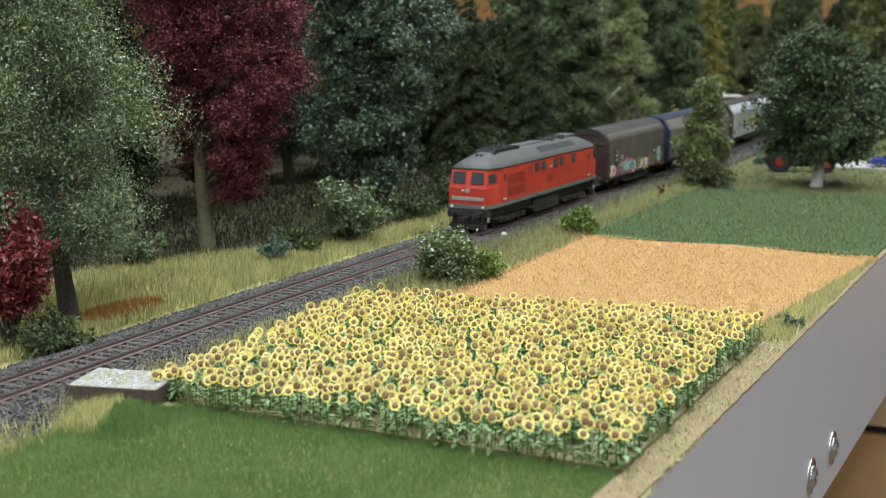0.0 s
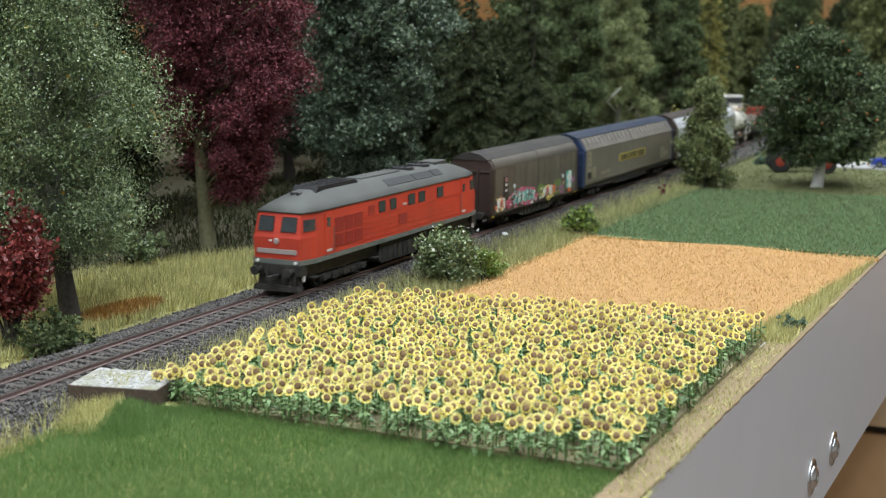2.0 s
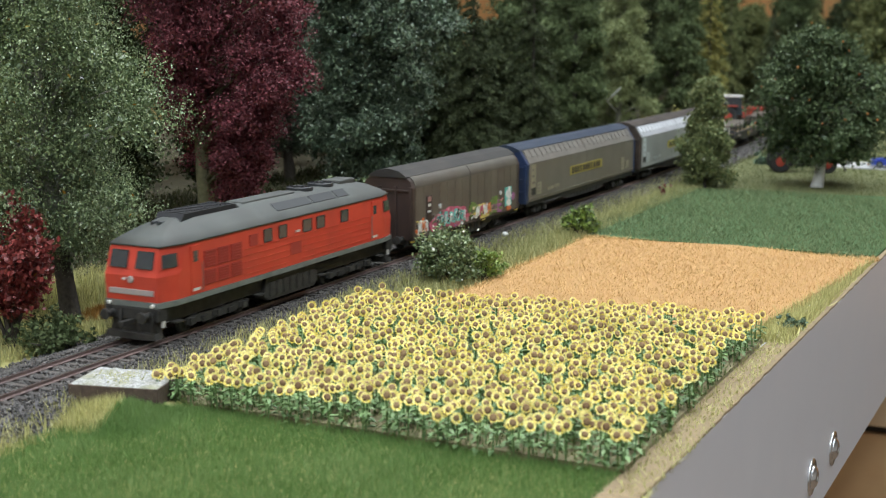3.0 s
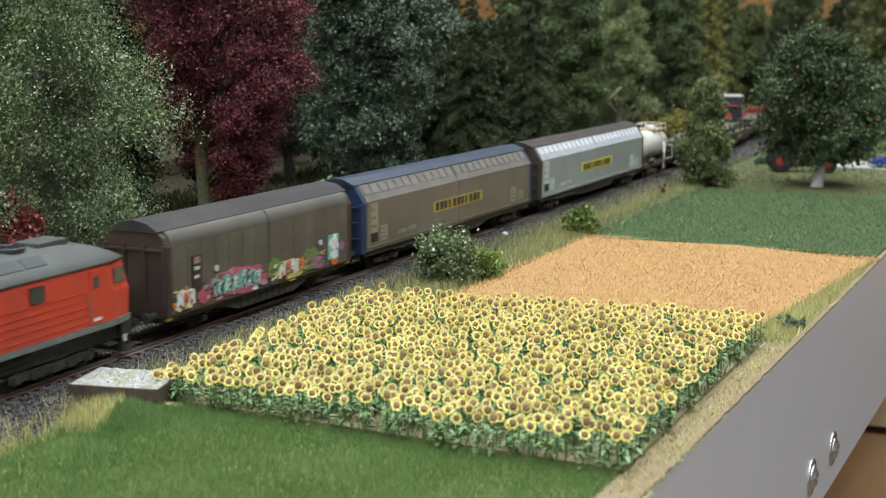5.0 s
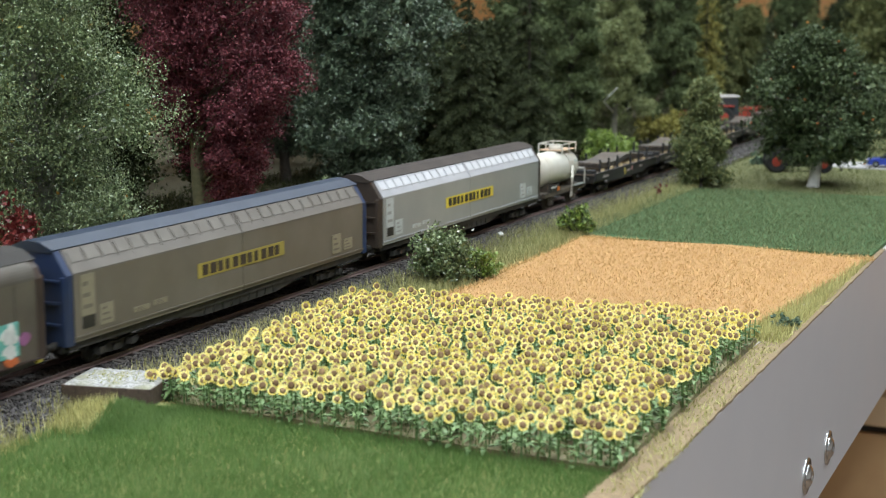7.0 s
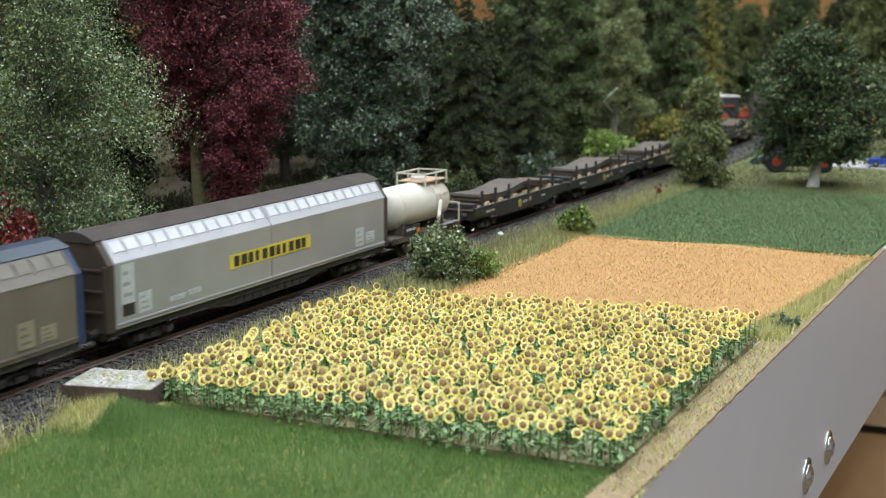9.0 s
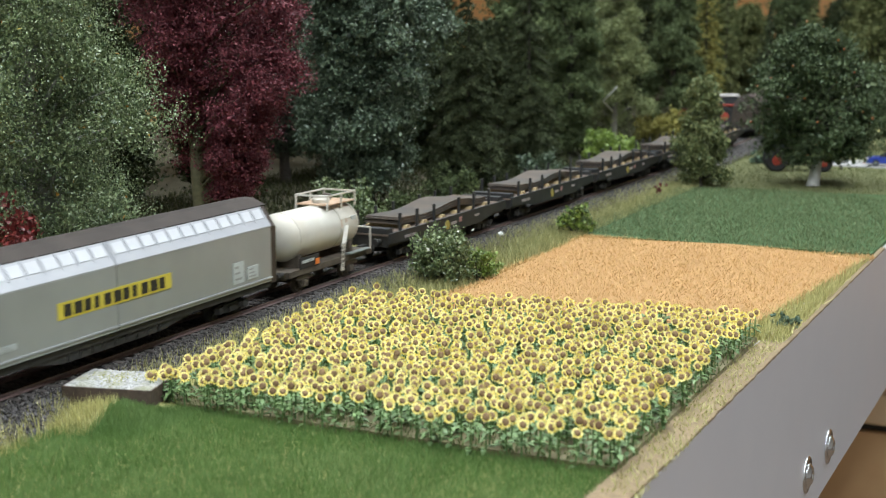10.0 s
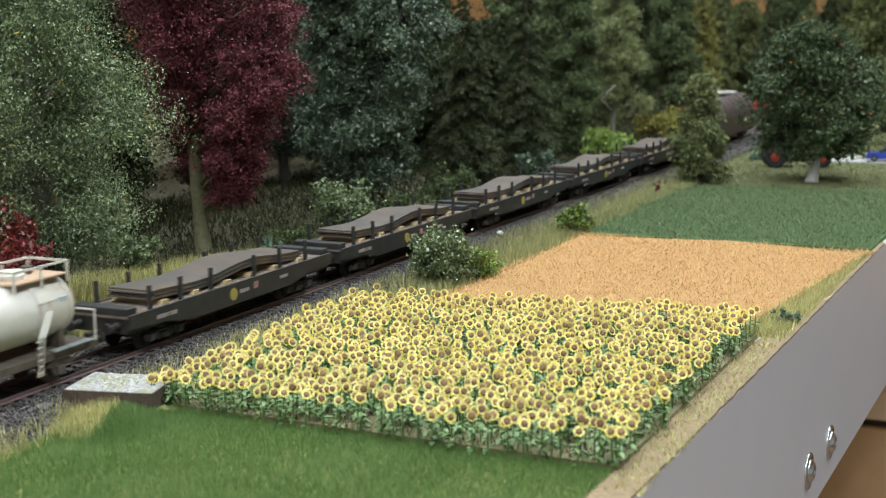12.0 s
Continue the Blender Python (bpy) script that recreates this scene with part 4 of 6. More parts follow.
    bush("red_maple_bush", "dark red leaved maple bush with yellow flecks", (-0.160, 0.062, 0), 0.031, 0.080, "maple_leaf", 71, 240, 26, 0.0014, ("yellow_leaf", 60, 0.0013, "yellow_leaves"))
    bush("low_dark_bush", "low dark green bush under the red bush", (-0.150, 0.048, 0), 0.022, 0.014, "mid_leaf", 72, 110, 22, 0.0011)
    bush("pale_green_shrub", "small pale yellow green shrub in the meadow", (0.043, 0.146, 0), 0.017, 0.026, "bush_leaf", 73, 110, 22, 0.0012)
    bush("teal_shrub", "small bluish green shrub", (0.096, 0.082, 0), 0.013, 0.014, "teal_leaf", 74, 50, 20, 0.0011)
    bush("dark_shrub", "dark green shrub beside the track", (0.135, 0.085, 0), 0.018, 0.020, "mid_leaf", 75, 80, 22, 0.0012, ("lime_leaf", 120, 0.0014, "lime_leaves"))
    bush("light_green_bush", "large light olive green bush behind the track", (0.182, 0.073, 0), 0.030, 0.046, "bush_leaf", 76, 230, 24, 0.0013)
    bush("blossoming_bush", "green bush with a few white blossoms beside sunflowers", (0.081, -0.046, 0), 0.028, 0.031, "bush_leaf", 77, 240, 26, 0.0011, ("white_bloom", 60, 0.0011, "blossoms"))
    bush("lime_shrub", "lime green part of the bush beside wheat", (0.098, -0.063, 0), 0.015, 0.022, "lime_leaf", 78, 70, 22, 0.0011)
    bush("bright_green_shrub", "small bright lime green shrub at the field corner", (0.288, -0.058, 0), 0.015, 0.025, "lime_leaf", 79, 70, 20, 0.0014, ("mid_leaf", 400, 0.0014, "dark_leaves"))
    loose_stone((0.2277, -0.0238, 0.0078), 0.0024, 1)
    loose_stone((-0.1632, -0.0202, 0.0062), 0.0010, 2)
    bush("brown_weed", "withered reddish brown weed", (0.53, -0.050, 0), 0.006, 0.014, "maple_leaf", 80, 10, 14, 0.0012)
    bush("teal_shrub", "small bluish shrub in the meadow", (0.86, -0.068, 0), 0.012, 0.013, "teal_leaf", 81, 40, 18, 0.0016)
    bush("edge_shrub", "small bluish green shrub at the layout edge", (0.050, -0.2530, 0), 0.0075, 0.0065, "teal_leaf", 82, 40, 14, 0.0010)
    bush("lime_bush", "lime green bush behind the track", (0.80, 0.088, 0), 0.040, 0.034, "lime_leaf", 83, 130, 22, 0.0018)
    bush("lime_bush", "yellow green bush behind the track", (1.08, 0.10, 0), 0.042, 0.040, "cypress_leaf", 84, 130, 22, 0.0022)
    bush("red_bush", "small dark red bush behind the track", (1.20, 0.105, 0), 0.014, 0.042, "maple_leaf", 85, 60, 20, 0.0020)
    for i, (x, y, r, h) in enumerate(((1.10, -0.20, 0.045, 0.075), (1.09, -0.12, 0.04, 0.06), (1.12, -0.27, 0.045, 0.085), (1.25, -0.05, 0.045, 0.07), (1.3, -0.15, 0.05, 0.1))):
        bush("hedge_bush", "dark green bush beyond the road", (x, y, 0), r, h, "mid_leaf", 90 + i, 260, 26, 0.0022)
    bush("green_bush", "dark green bush behind the track", (0.40, 0.095, 0), 0.026, 0.032, "mid_leaf", 86, 110, 22, 0.0015)
    bush("green_bush", "dark green undergrowth behind the track", (0.30, 0.085, 0), 0.022, 0.022, "mid_leaf", 87, 110, 22, 0.0014)
    bush("green_bush", "dark green undergrowth below the firs", (0.62, 0.095, 0), 0.03, 0.022, "dark_leaf", 88, 110, 22, 0.0016)


# ---- sunflowers ----
def sunflower_faces(rng, height, yaw, tilt):
    """Faces of one sunflower as (stem quads, petal quads, disc triangles as quads) round its root."""
    stem, petal, disc = [], [], []
    sway = np.array([rng.uniform(-0.0012, 0.0012), rng.uniform(-0.0012, 0.0012), 0])
    top = np.array([0, 0, height]) + sway
    for k in range(3):
        a0, a1 = k * 2.094, (k + 1) * 2.094
        p = lambda a, r: np.array([math.cos(a) * r, math.sin(a) * r, 0])
        stem.append((p(a0, 0.0004), p(a1, 0.0004), top + p(a1, 0.0003), top + p(a0, 0.0003)))
    for k in range(9):
        a = rng.uniform(0, 6.283)
        z = height * rng.uniform(0.10, 0.78)
        b = sway * z / height + np.array([0, 0, z])
        L, w = rng.uniform(0.0026, 0.0046), rng.uniform(0.0007, 0.0013)
        u, s = np.array([math.cos(a), math.sin(a), rng.uniform(-0.1, 0.5)]), np.array([-math.sin(a), math.cos(a), 0])
        stem.append((b, b + u * L * 0.5 + s * w, b + u * L - np.array([0, 0, L * 0.35]), b + u * L * 0.5 - s * w))
    n = np.array([math.cos(yaw) * math.cos(tilt), math.sin(yaw) * math.cos(tilt), math.sin(tilt)])
    e1 = np.array([-math.sin(yaw), math.cos(yaw), 0])
    e2 = np.cross(n, e1)
    c = top + n * 0.0006
    R, r0 = rng.uniform(0.0019, 0.00245), rng.uniform(0.0011, 0.0015)
    m = 13
    for k in range(m):
        a, h = k * 2 * math.pi / m, math.pi / m * 1.1
        d = lambda q, r, f=0.0: c + (e1 * math.cos(q) + e2 * math.sin(q)) * r + n * f
        lift = rng.uniform(-0.0002, 0.0006)
        petal.append((d(a, r0 * 0.8), d(a + h, (r0 + R) / 2, lift * 0.5), d(a, R * rng.uniform(0.92, 1.08), lift), d(a - h, (r0 + R) / 2, lift * 0.5)))
    m = 8
    for k in range(0, m, 1):
        a0, a1 = k * 2 * math.pi / m, (k + 1) * 2 * math.pi / m
        q = lambda a, r, f: c + (e1 * math.cos(a) + e2 * math.sin(a)) * r + n * f
        disc.append((c + n * 0.0008, q(a0, r0 * 0.65, 0.0007), q((a0 + a1) / 2, r0 * 0.7, 0.00068), q(a1, r0 * 0.65, 0.0007)))
        disc.append((q(a0, r0 * 0.65, 0.0007), q(a0, r0, 0.0002), q(a1, r0, 0.0002), q(a1, r0 * 0.65, 0.0007)))
    return stem, petal, disc


def sunflowers():
    rng = np.random.RandomState(77)
    f = thing("sunflower_field", "field of yellow sunflowers with brown discs and green stems", "sunflowers")
    roots = []
    step = 0.0056
    for i in range(41):
        for j in range(38):
            x = -0.2015 + i * step + rng.uniform(-0.0027, 0.0027)
            y = -0.2485 + j * step + (0.0028 if i % 2 else 0) + rng.uniform(-0.0027, 0.0027)
            if x > -0.0128 + 0.148 * (-0.044 - y) or y > -0.0505 + (x + 0.1965) * 0.035 or y < -0.2465 or rng.uniform() < 0.04:
                continue
            roots.append((x, y))
    roots += [(-0.2035, -0.0545), (-0.2005, -0.0565), (-0.196, -0.0505), (-0.199, -0.0595)]
    kinds = []
    for v in range(14):
        fs = sunflower_faces(rng, rng.uniform(0.0112, 0.0142), math.pi * 1.13 + rng.uniform(-0.35, 0.35), rng.uniform(0.2, 0.75))
        kinds.append(fs)
    meshes = []
    for st, pe, di in kinds:
        a = soup("sunflower", np.array(st), 4, "sun_stem")
        b = soup("flower_head", np.array(pe + di), 4, ["petal", "disc"], mat_index=[0] * len(pe) + [1] * len(di))
        meshes.append((a.data, b.data))
        bpy.data.objects.remove(a), bpy.data.objects.remove(b)
    roots.sort(key=lambda p: p[0] - 0.25 * p[1])
    rest = ([], [], [])
    for i, (x, y) in enumerate(roots):
        m = pose(x, y, 0.0015 + rng.uniform(-0.001, 0.0012), 0, 0, rng.uniform(-26, 26))
        k = rng.randint(len(kinds))
        if i < 300:
            a, b = new("sunflower", meshes[k][0]), new("flower_head", meshes[k][1])
            a.parent, b.parent = f, a
            a.matrix_basis = m
        else:
            w = np.array(m)
            for src, dst in zip(kinds[k], rest):
                dst.append(np.array(src) @ w[:3, :3].T + w[:3, 3])
    st, pe, di = (np.concatenate(q) for q in rest)
    tagged(soup("far_stems", st, 4, "sun_stem", f), kind="stuff")
    tagged(soup("far_flower_heads", np.concatenate([pe, di]), 4, ["petal", "disc_island"], f, mat_index=[0] * len(pe) + [1] * len(di)), kind="stuff")


# ---- the train: x along the vehicle (forward is -x), z from the top of the rails ----
WHEELS = []
TRAIN = []


def wheelset(v, x, r=0.0053, mat="under"):
    bm = B()
    for s in (-1, 1):
        lathe(bm, [(s * 0.0073, r + 0.0006), (s * 0.0079, r + 0.0006), (s * 0.0081, r), (s * 0.0095, r - 0.0001), (s * 0.0096, r * 0.8), (s * 0.0090, r * 0.72), (s * 0.0093, r * 0.3), (s * 0.0105, 0.0008)], 20, "y")
        for k in range(4):
            a = k * math.pi / 2
            tube(bm, [(math.cos(a) * r * 0.32, s * 0.00935, math.sin(a) * r * 0.32), (math.cos(a) * r * 0.72, s * 0.0093, math.sin(a) * r * 0.72)], [0.0005, 0.0004], 4)
    tube(bm, [(0, -0.0075, 0), (0, 0.0075, 0)], [0.0011, 0.0011], 8)
    w = part("wheelset", bm, mat, v)
    w.matrix_basis = pose(x, 0, r)
    WHEELS.append((w, x, r))
    return w


def bogie(v, x, half=0.0105, n=2, mat="under"):
    bm = B()
    for s in (-1, 1):
        y = s * 0.0115
        prism(bm, [(x - half - 0.004, 0.0062), (x - half - 0.002, 0.0042), (x - half + 0.003, 0.0040), (x - 0.004, 0.0030), (x + 0.004, 0.0030), (x + half - 0.003, 0.0040), (x + half + 0.002, 0.0042), (x + half + 0.004, 0.0062),
                   (x + half, 0.0078), (x + 0.005, 0.0072), (x - 0.005, 0.0072), (x - half, 0.0078)], y - 0.0008, y + 0.0008, "y")
        for k in range(n):
            q = x - half + 2 * half * k / (n - 1)
            box(bm, q - 0.0017, q + 0.0017, y + s * 0.0016 - 0.0009, y + s * 0.0016 + 0.0009, 0.0036, 0.0070, 0.0003)
            for e in (-1, 1):
                tube(bm, [(q + e * 0.0030, y + s * 0.0012, 0.0042), (q + e * 0.0030, y + s * 0.0012, 0.0072)], [0.0009, 0.0009], 7)
        for k in range(n - 1):
            q = x - half + 2 * half * (k + 0.5) / (n - 1)
            box(bm, q - 0.0022, q + 0.0022, y + s * 0.001 - 0.0008, y + s * 0.001 + 0.0008, 0.0034, 0.0060)
    box(bm, x - 0.003, x + 0.003, -0.0112, 0.0112, 0.0045, 0.0085)
    part("bogie", bm, mat, v)
    for k in range(n):
        wheelset(v, x - half + 2 * half * k / (n - 1))


def buffers(v, x, sign, z=0.0120, y=0.0100, mat="under"):
    for s in (-1, 1):
        part("buffer", lathe(B(), [(x, 0.0016), (x + sign * 0.003, 0.0016), (x + sign * 0.0032, 0.0011), (x + sign * 0.0062, 0.0010), (x + sign * 0.0064, 0.0026), (x + sign * 0.0072, 0.0024), (x + sign * 0.0073, 0.0003)], 14, "x", (0, s * y, z)), mat, v)
    part("coupling", box(B(), min(x, x + sign * 0.0085), max(x, x + sign * 0.0085), -0.0014, 0.0014, z - 0.0045, z - 0.0022, 0.0003), mat, v)


def vehicle(name, label, cat, mid):
    v = thing(name, label, cat, group="goods train")
    TRAIN.append((v, mid))
    return v


def panel(v, name, x0, x1, z0, z1, y, mat, label="", t=0.00022, depth=0.0006):
    """A thin plate on a side wall; y is the wall's face and its sign the side."""
    s = -1 if y < 0 else 1
    return part(name, box(B(), x0, x1, min(y + s * t, y - s * depth), max(y + s * t, y - s * depth), z0, z1), mat, v, label)


def locomotive():
    v = vehicle("diesel_locomotive", "red diesel locomotive with dusty grey roof and black bogies", "locomotive", 0.3278)
    Lh, W2 = 0.1118, 0.0168

    def plan(front, hw, taper, hf):
        h = [(-front, -hf), (-front + 0.002, -hf - 0.0006), (-front + taper, -hw)]
        o = h + [(-x, y) for x, y in h[::-1]]
        return o + [(x, -y) for x, y in o[::-1]]

    def lz(bm, rows):
        return loft(bm, [[(x, y, z) for x, y in plan(*p)] for z, p in rows])

    body = part("body", lz(B(), [(0.0186, (Lh, W2, 0.012, 0.0140)), (0.0300, (Lh + 0.0006, W2, 0.013, 0.0142)), (0.0318, (Lh, W2, 0.0145, 0.0138)), (0.0430, (Lh - 0.0032, W2 - 0.0003, 0.015, 0.0132))]), "loco_red", v)
    part("sill", lz(B(), [(0.0160, (Lh + 0.0004, W2 + 0.0003, 0.011, 0.0145)), (0.0185, (Lh + 0.0006, W2 + 0.0004, 0.011, 0.0145))]), "loco_sill", v, "grey frame edge")
    roof = part("roof", lz(B(), [(0.0428, (Lh - 0.0025, W2 + 0.0003, 0.013, 0.0138)), (0.0437, (Lh - 0.0025, W2 + 0.0002, 0.013, 0.0136)), (0.0468, (Lh - 0.0085, W2 - 0.0022, 0.013, 0.0105)), (0.0498, (Lh - 0.016, W2 - 0.0058, 0.014, 0.0068)),
                                (0.0522, (Lh - 0.026, W2 - 0.0095, 0.012, 0.0040)), (0.0530, (Lh - 0.034, 0.0035, 0.010, 0.0016))]), "loco_roof", v, "dusty dark grey roof", True)
    # front ends: windscreens, lamps, light strip, badge
    for s in (-1, 1):
        for y0 in (-1, 1):
            bm = B()
            a = [(s * (Lh - 0.0002), y0 * 0.0024, 0.0335), (s * (Lh - 0.0002), y0 * 0.0116, 0.0335), (s * (Lh - 0.0024), y0 * 0.0114, 0.0409), (s * (Lh - 0.0024), y0 * 0.0026, 0.0409)]
            vs = [bm.verts.new((p[0] - s * 0.0010, p[1], p[2])) for p in a] + [bm.verts.new((p[0] + s * 0.0004, p[1], p[2])) for p in a]
            for q in ((0, 1, 2, 3), (4, 5, 6, 7), (0, 1, 5, 4), (1, 2, 6, 5), (2, 3, 7, 6), (3, 0, 4, 7)):
                bm.faces.new([vs[i] for i in q])
            w = part("windscreen", bm, "glass", v, "dark cab windscreen")
            bm = B()
            for i in range(4):
                tube(bm, [Vector(a[i]) + Vector((s * 0.0004, 0, 0)), Vector(a[(i + 1) % 4]) + Vector((s * 0.0004, 0, 0))], [0.0002, 0.0002], 5)
            part("window_seal", bm, "frame_rubber", w)
            part("tail_lamp", lathe(B(), [(s * Lh, 0.0009), (s * (Lh + 0.0014), 0.0009), (s * (Lh + 0.0016), 0.0004)], 10, "x", (0, y0 * 0.0118, 0.0172)), "lamp_glass", v)
            # cab side window, seated in the tapered corner
            bm = B()
            x0, x1 = Lh - 0.0030, Lh - 0.0120
            ya = lambda x: 0.0144 + (Lh - 0.001 - x) / 0.013 * 0.0022
            pts = [(s * x0, y0 * ya(x0), 0.0335), (s * x1, y0 * ya(x1), 0.0335), (s * (x1 + 0.0002), y0 * (ya(x1) - 0.0001), 0.0396), (s * (x0 - 0.0008), y0 * (ya(x0) - 0.0001), 0.0396)]
            vs = [bm.verts.new((p[0], p[1] - y0 * 0.001, p[2])) for p in pts] + [bm.verts.new((p[0], p[1] + y0 * 0.0003, p[2])) for p in pts]
            for q in ((0, 1, 2, 3), (4, 5, 6, 7), (0, 1, 5, 4), (1, 2, 6, 5), (2, 3, 7, 6), (3, 0, 4, 7)):
                bm.faces.new([vs[i] for i in q])
            part("side_window", bm, "glass", v, "dark cab side window")
        part("light_strip", box(B(), *sorted((s * (Lh - 0.001), s * (Lh + 0.0007))), -0.0122, 0.0122, 0.0214, 0.0240, 0.0002), "dirty_stripe", v, "dirty white stripe across the front")
        part("headlamp", lathe(B(), [(s * (Lh - 0.001), 0.0017), (s * (Lh + 0.0009), 0.0017), (s * (Lh + 0.0013), 0.0013), (s * (Lh + 0.0013), 0.0003)], 16, "x", (0, 0, 0.0283)), "dirty_stripe", v, "round headlamp")
        part("badge", box(B(), *sorted((s * (Lh - 0.001), s * (Lh + 0.0009))), 0.0028, 0.0046, 0.0278, 0.0290, 0.0003), "off_white", v)
        bm = B()
        box(bm, *sorted((s * (Lh - 0.006), s * (Lh + 0.0006))), -0.0150, 0.0150, 0.0100, 0.0158, 0.0005)
        prism(bm, [(-0.0135, 0.0022), (0.0135, 0.0022), (0.0120, 0.0100), (-0.0120, 0.0100)], s * (Lh - 0.004), s * (Lh - 0.001))
        prism(bm, [(-0.0140, 0.0020), (-0.0040, 0.0016), (0.0040, 0.0016), (0.0140, 0.0020), (0.0130, 0.0046), (-0.0130, 0.0046)], s * (Lh - 0.002), s * (Lh + 0.0022))
        for y in (-0.0125, -0.005, 0.005, 0.0125):
            tube(bm, [(s * (Lh + 0.001), y, 0.0150), (s * (Lh + 0.0030), y * 0.98, 0.0085), (s * (Lh + 0.002), y * 0.95, 0.0050)], [0.0004, 0.0004, 0.0004], 5)
        part("buffer_beam", bm, "under", v)
        buffers(v, s * Lh, s, 0.0128)
        part("sand_pipe", tube(B(), [(s * 0.108, -0.0140, 0.0140), (s * 0.1085, -0.0142, 0.0070)], [0.0010, 0.0008], 6), "off_white", v)
    for sd in (-1, 1):
        y = sd * W2
        for x0, x1 in ((-0.0293, -0.0221), (-0.0153, -0.0082), (0.0080, 0.0163), (0.0219, 0.0300), (0.0480, 0.0558)):
            w = panel(v, "engine_room_window", x0, x1, 0.0343, 0.0404, y, "glass", "dark engine room window")
            bm = B()
            for a, b in (((x0, 0.0343), (x1, 0.0343)), ((x1, 0.0343), (x1, 0.0404)), ((x1, 0.0404), (x0, 0.0404)), ((x0, 0.0404), (x0, 0.0343))):
                tube(bm, [(a[0], y + sd * 0.0002, a[1]), (b[0], y + sd * 0.0002, b[1])], [0.00028, 0.00028], 5)
            part("window_seal", bm, "frame_rubber", w)
        for s in (-1, 1):
            x = s * 0.0870
            d = panel(v, "cab_door", x - 0.0034, x + 0.0034, 0.0192, 0.0412, y, "loco_red", "", 0.0003)
            part("door_window", box(B(), x - 0.0017, x + 0.0017, *sorted((y, y + sd * 0.0005)), 0.0338, 0.0388), "glass", d)
            part("handrail", tube(B(), [(x - s * 0.0046, y + sd * 0.0009, 0.0200), (x - s * 0.0046, y + sd * 0.0009, 0.0330)], [0.00025, 0.00025], 5), "loco_sill", v)
            panel(v, "door_plate", x - 0.0022, x + 0.0030, 0.0203, 0.0216, y + sd * 0.0003, "off_white")
        for k in range(3):
            x0 = -0.0800 + k * 0.0108
            for z0, z1 in ((0.0215, 0.0285), (0.0295, 0.0375)):
                g = panel(v, "air_grille", x0, x0 + 0.0092, z0, z1, y, "loco_grille", "dull red louvred grille")
                bm = B()
                for q in range(6):
                    zz = z0 + (z1 - z0) * (q + 0.5) / 6
                    box(bm, x0 + 0.0004, x0 + 0.0088, *sorted((y, y + sd * 0.0005)), zz - 0.0002, zz + 0.0002)
                part("louvre", bm, "loco_grille", g)
        panel(v, "air_grille", -0.0045, 0.0060, 0.0240, 0.0302, y, "loco_grille", "dull red louvred grille")
        panel(v, "air_grille", -0.0420, -0.0350, 0.0340, 0.0395, y, "loco_grille", "dull red louvred grille")
        panel(v, "maker_plate", 0.0012, 0.0050, 0.0350, 0.0362, y, "off_white")
        for k, z in enumerate((0.0205, 0.0236, 0.0267, 0.0298, 0.0329)):
            for a, b in ((-0.0460, -0.0060), (0.0075, 0.0815)) if z < 0.0305 else ((-0.0460, 0.0815),):
                part("side_rib", box(B(), a, b, *sorted((y - sd * 0.0003, y + sd * 0.00028)), z, z + 0.0005), "loco_red", v)
        for x0, x1 in ((-0.012, 0.022), (0.024, 0.048), (0.050, 0.062)):
            bm = B()
            pts = [(x0, sd * 0.0140, 0.0473), (x1, sd * 0.0140, 0.0473), (x1, sd * 0.0100, 0.0506), (x0, sd * 0.0100, 0.0506)]
            vs = [bm.verts.new((p[0], p[1], p[2] + dz)) for dz in (-0.001, 0.0004) for p in pts]
            for q in ((0, 1, 2, 3), (4, 5, 6, 7), (0, 1, 5, 4), (1, 2, 6, 5), (2, 3, 7, 6), (3, 0, 4, 7)):
                bm.faces.new([vs[i] for i in q])
            part("roof_grille", bm, "roof_panel", v, "dark roof side grille")
    bm = B()
    prism(bm, [(-0.0860, 0.0490), (-0.0815, 0.0543), (-0.0400, 0.0543), (-0.0345, 0.0505)], -0.0075, 0.0075, "y")
    hood = part("exhaust_hood", bm, "soot", v, "sooty black exhaust hood")
    for k in range(9):
        part("hood_slat", box(B(), -0.081 + k * 0.0047, -0.0795 + k * 0.0047, -0.0068, 0.0068, 0.0543, 0.0547), "soot", hood)
    for x in (0.0330, 0.0550):
        fan = part("roof_fan", lathe(B(), [(0.0525, 0.0072), (0.0542, 0.0072), (0.0545, 0.0066), (0.0540, 0.0058), (0.0540, 0.0006)], 20, "z", (x, 0, 0)), "roof_panel", v)
        bm = B()
        for k in range(4):
            a = k * math.pi / 4
            tube(bm, [(x - math.cos(a) * 0.0068, -math.sin(a) * 0.0068, 0.0546), (x + math.cos(a) * 0.0068, math.sin(a) * 0.0068, 0.0546)], [0.0003, 0.0003], 4)
        part("fan_guard", bm, "soot", fan)
    part("roof_hatch", box(B(), 0.066, 0.084, -0.0060, 0.0060, 0.0515, 0.0545, 0.0006), "loco_roof", v)
    part("roof_hatch", box(B(), -0.030, 0.020, -0.0050, 0.0050, 0.0520, 0.0536, 0.0005), "loco_roof", v)
    for y in (-0.0018, 0.0018):
        part("horn", lathe(B(), [(-0.1000, 0.0009), (-0.0970, 0.0005), (-0.0925, 0.0004)], 8, "x", (0.006, y, 0.0512)), "roof_panel", v)
    bm = B()
    prism(bm, [(-0.024, 0.0160), (-0.026, 0.0060), (-0.022, 0.0035), (0.022, 0.0035), (0.026, 0.0060), (0.024, 0.0160)], -0.0145, 0.0145, "y")
    tank = part("fuel_tank", bm, "under", v)
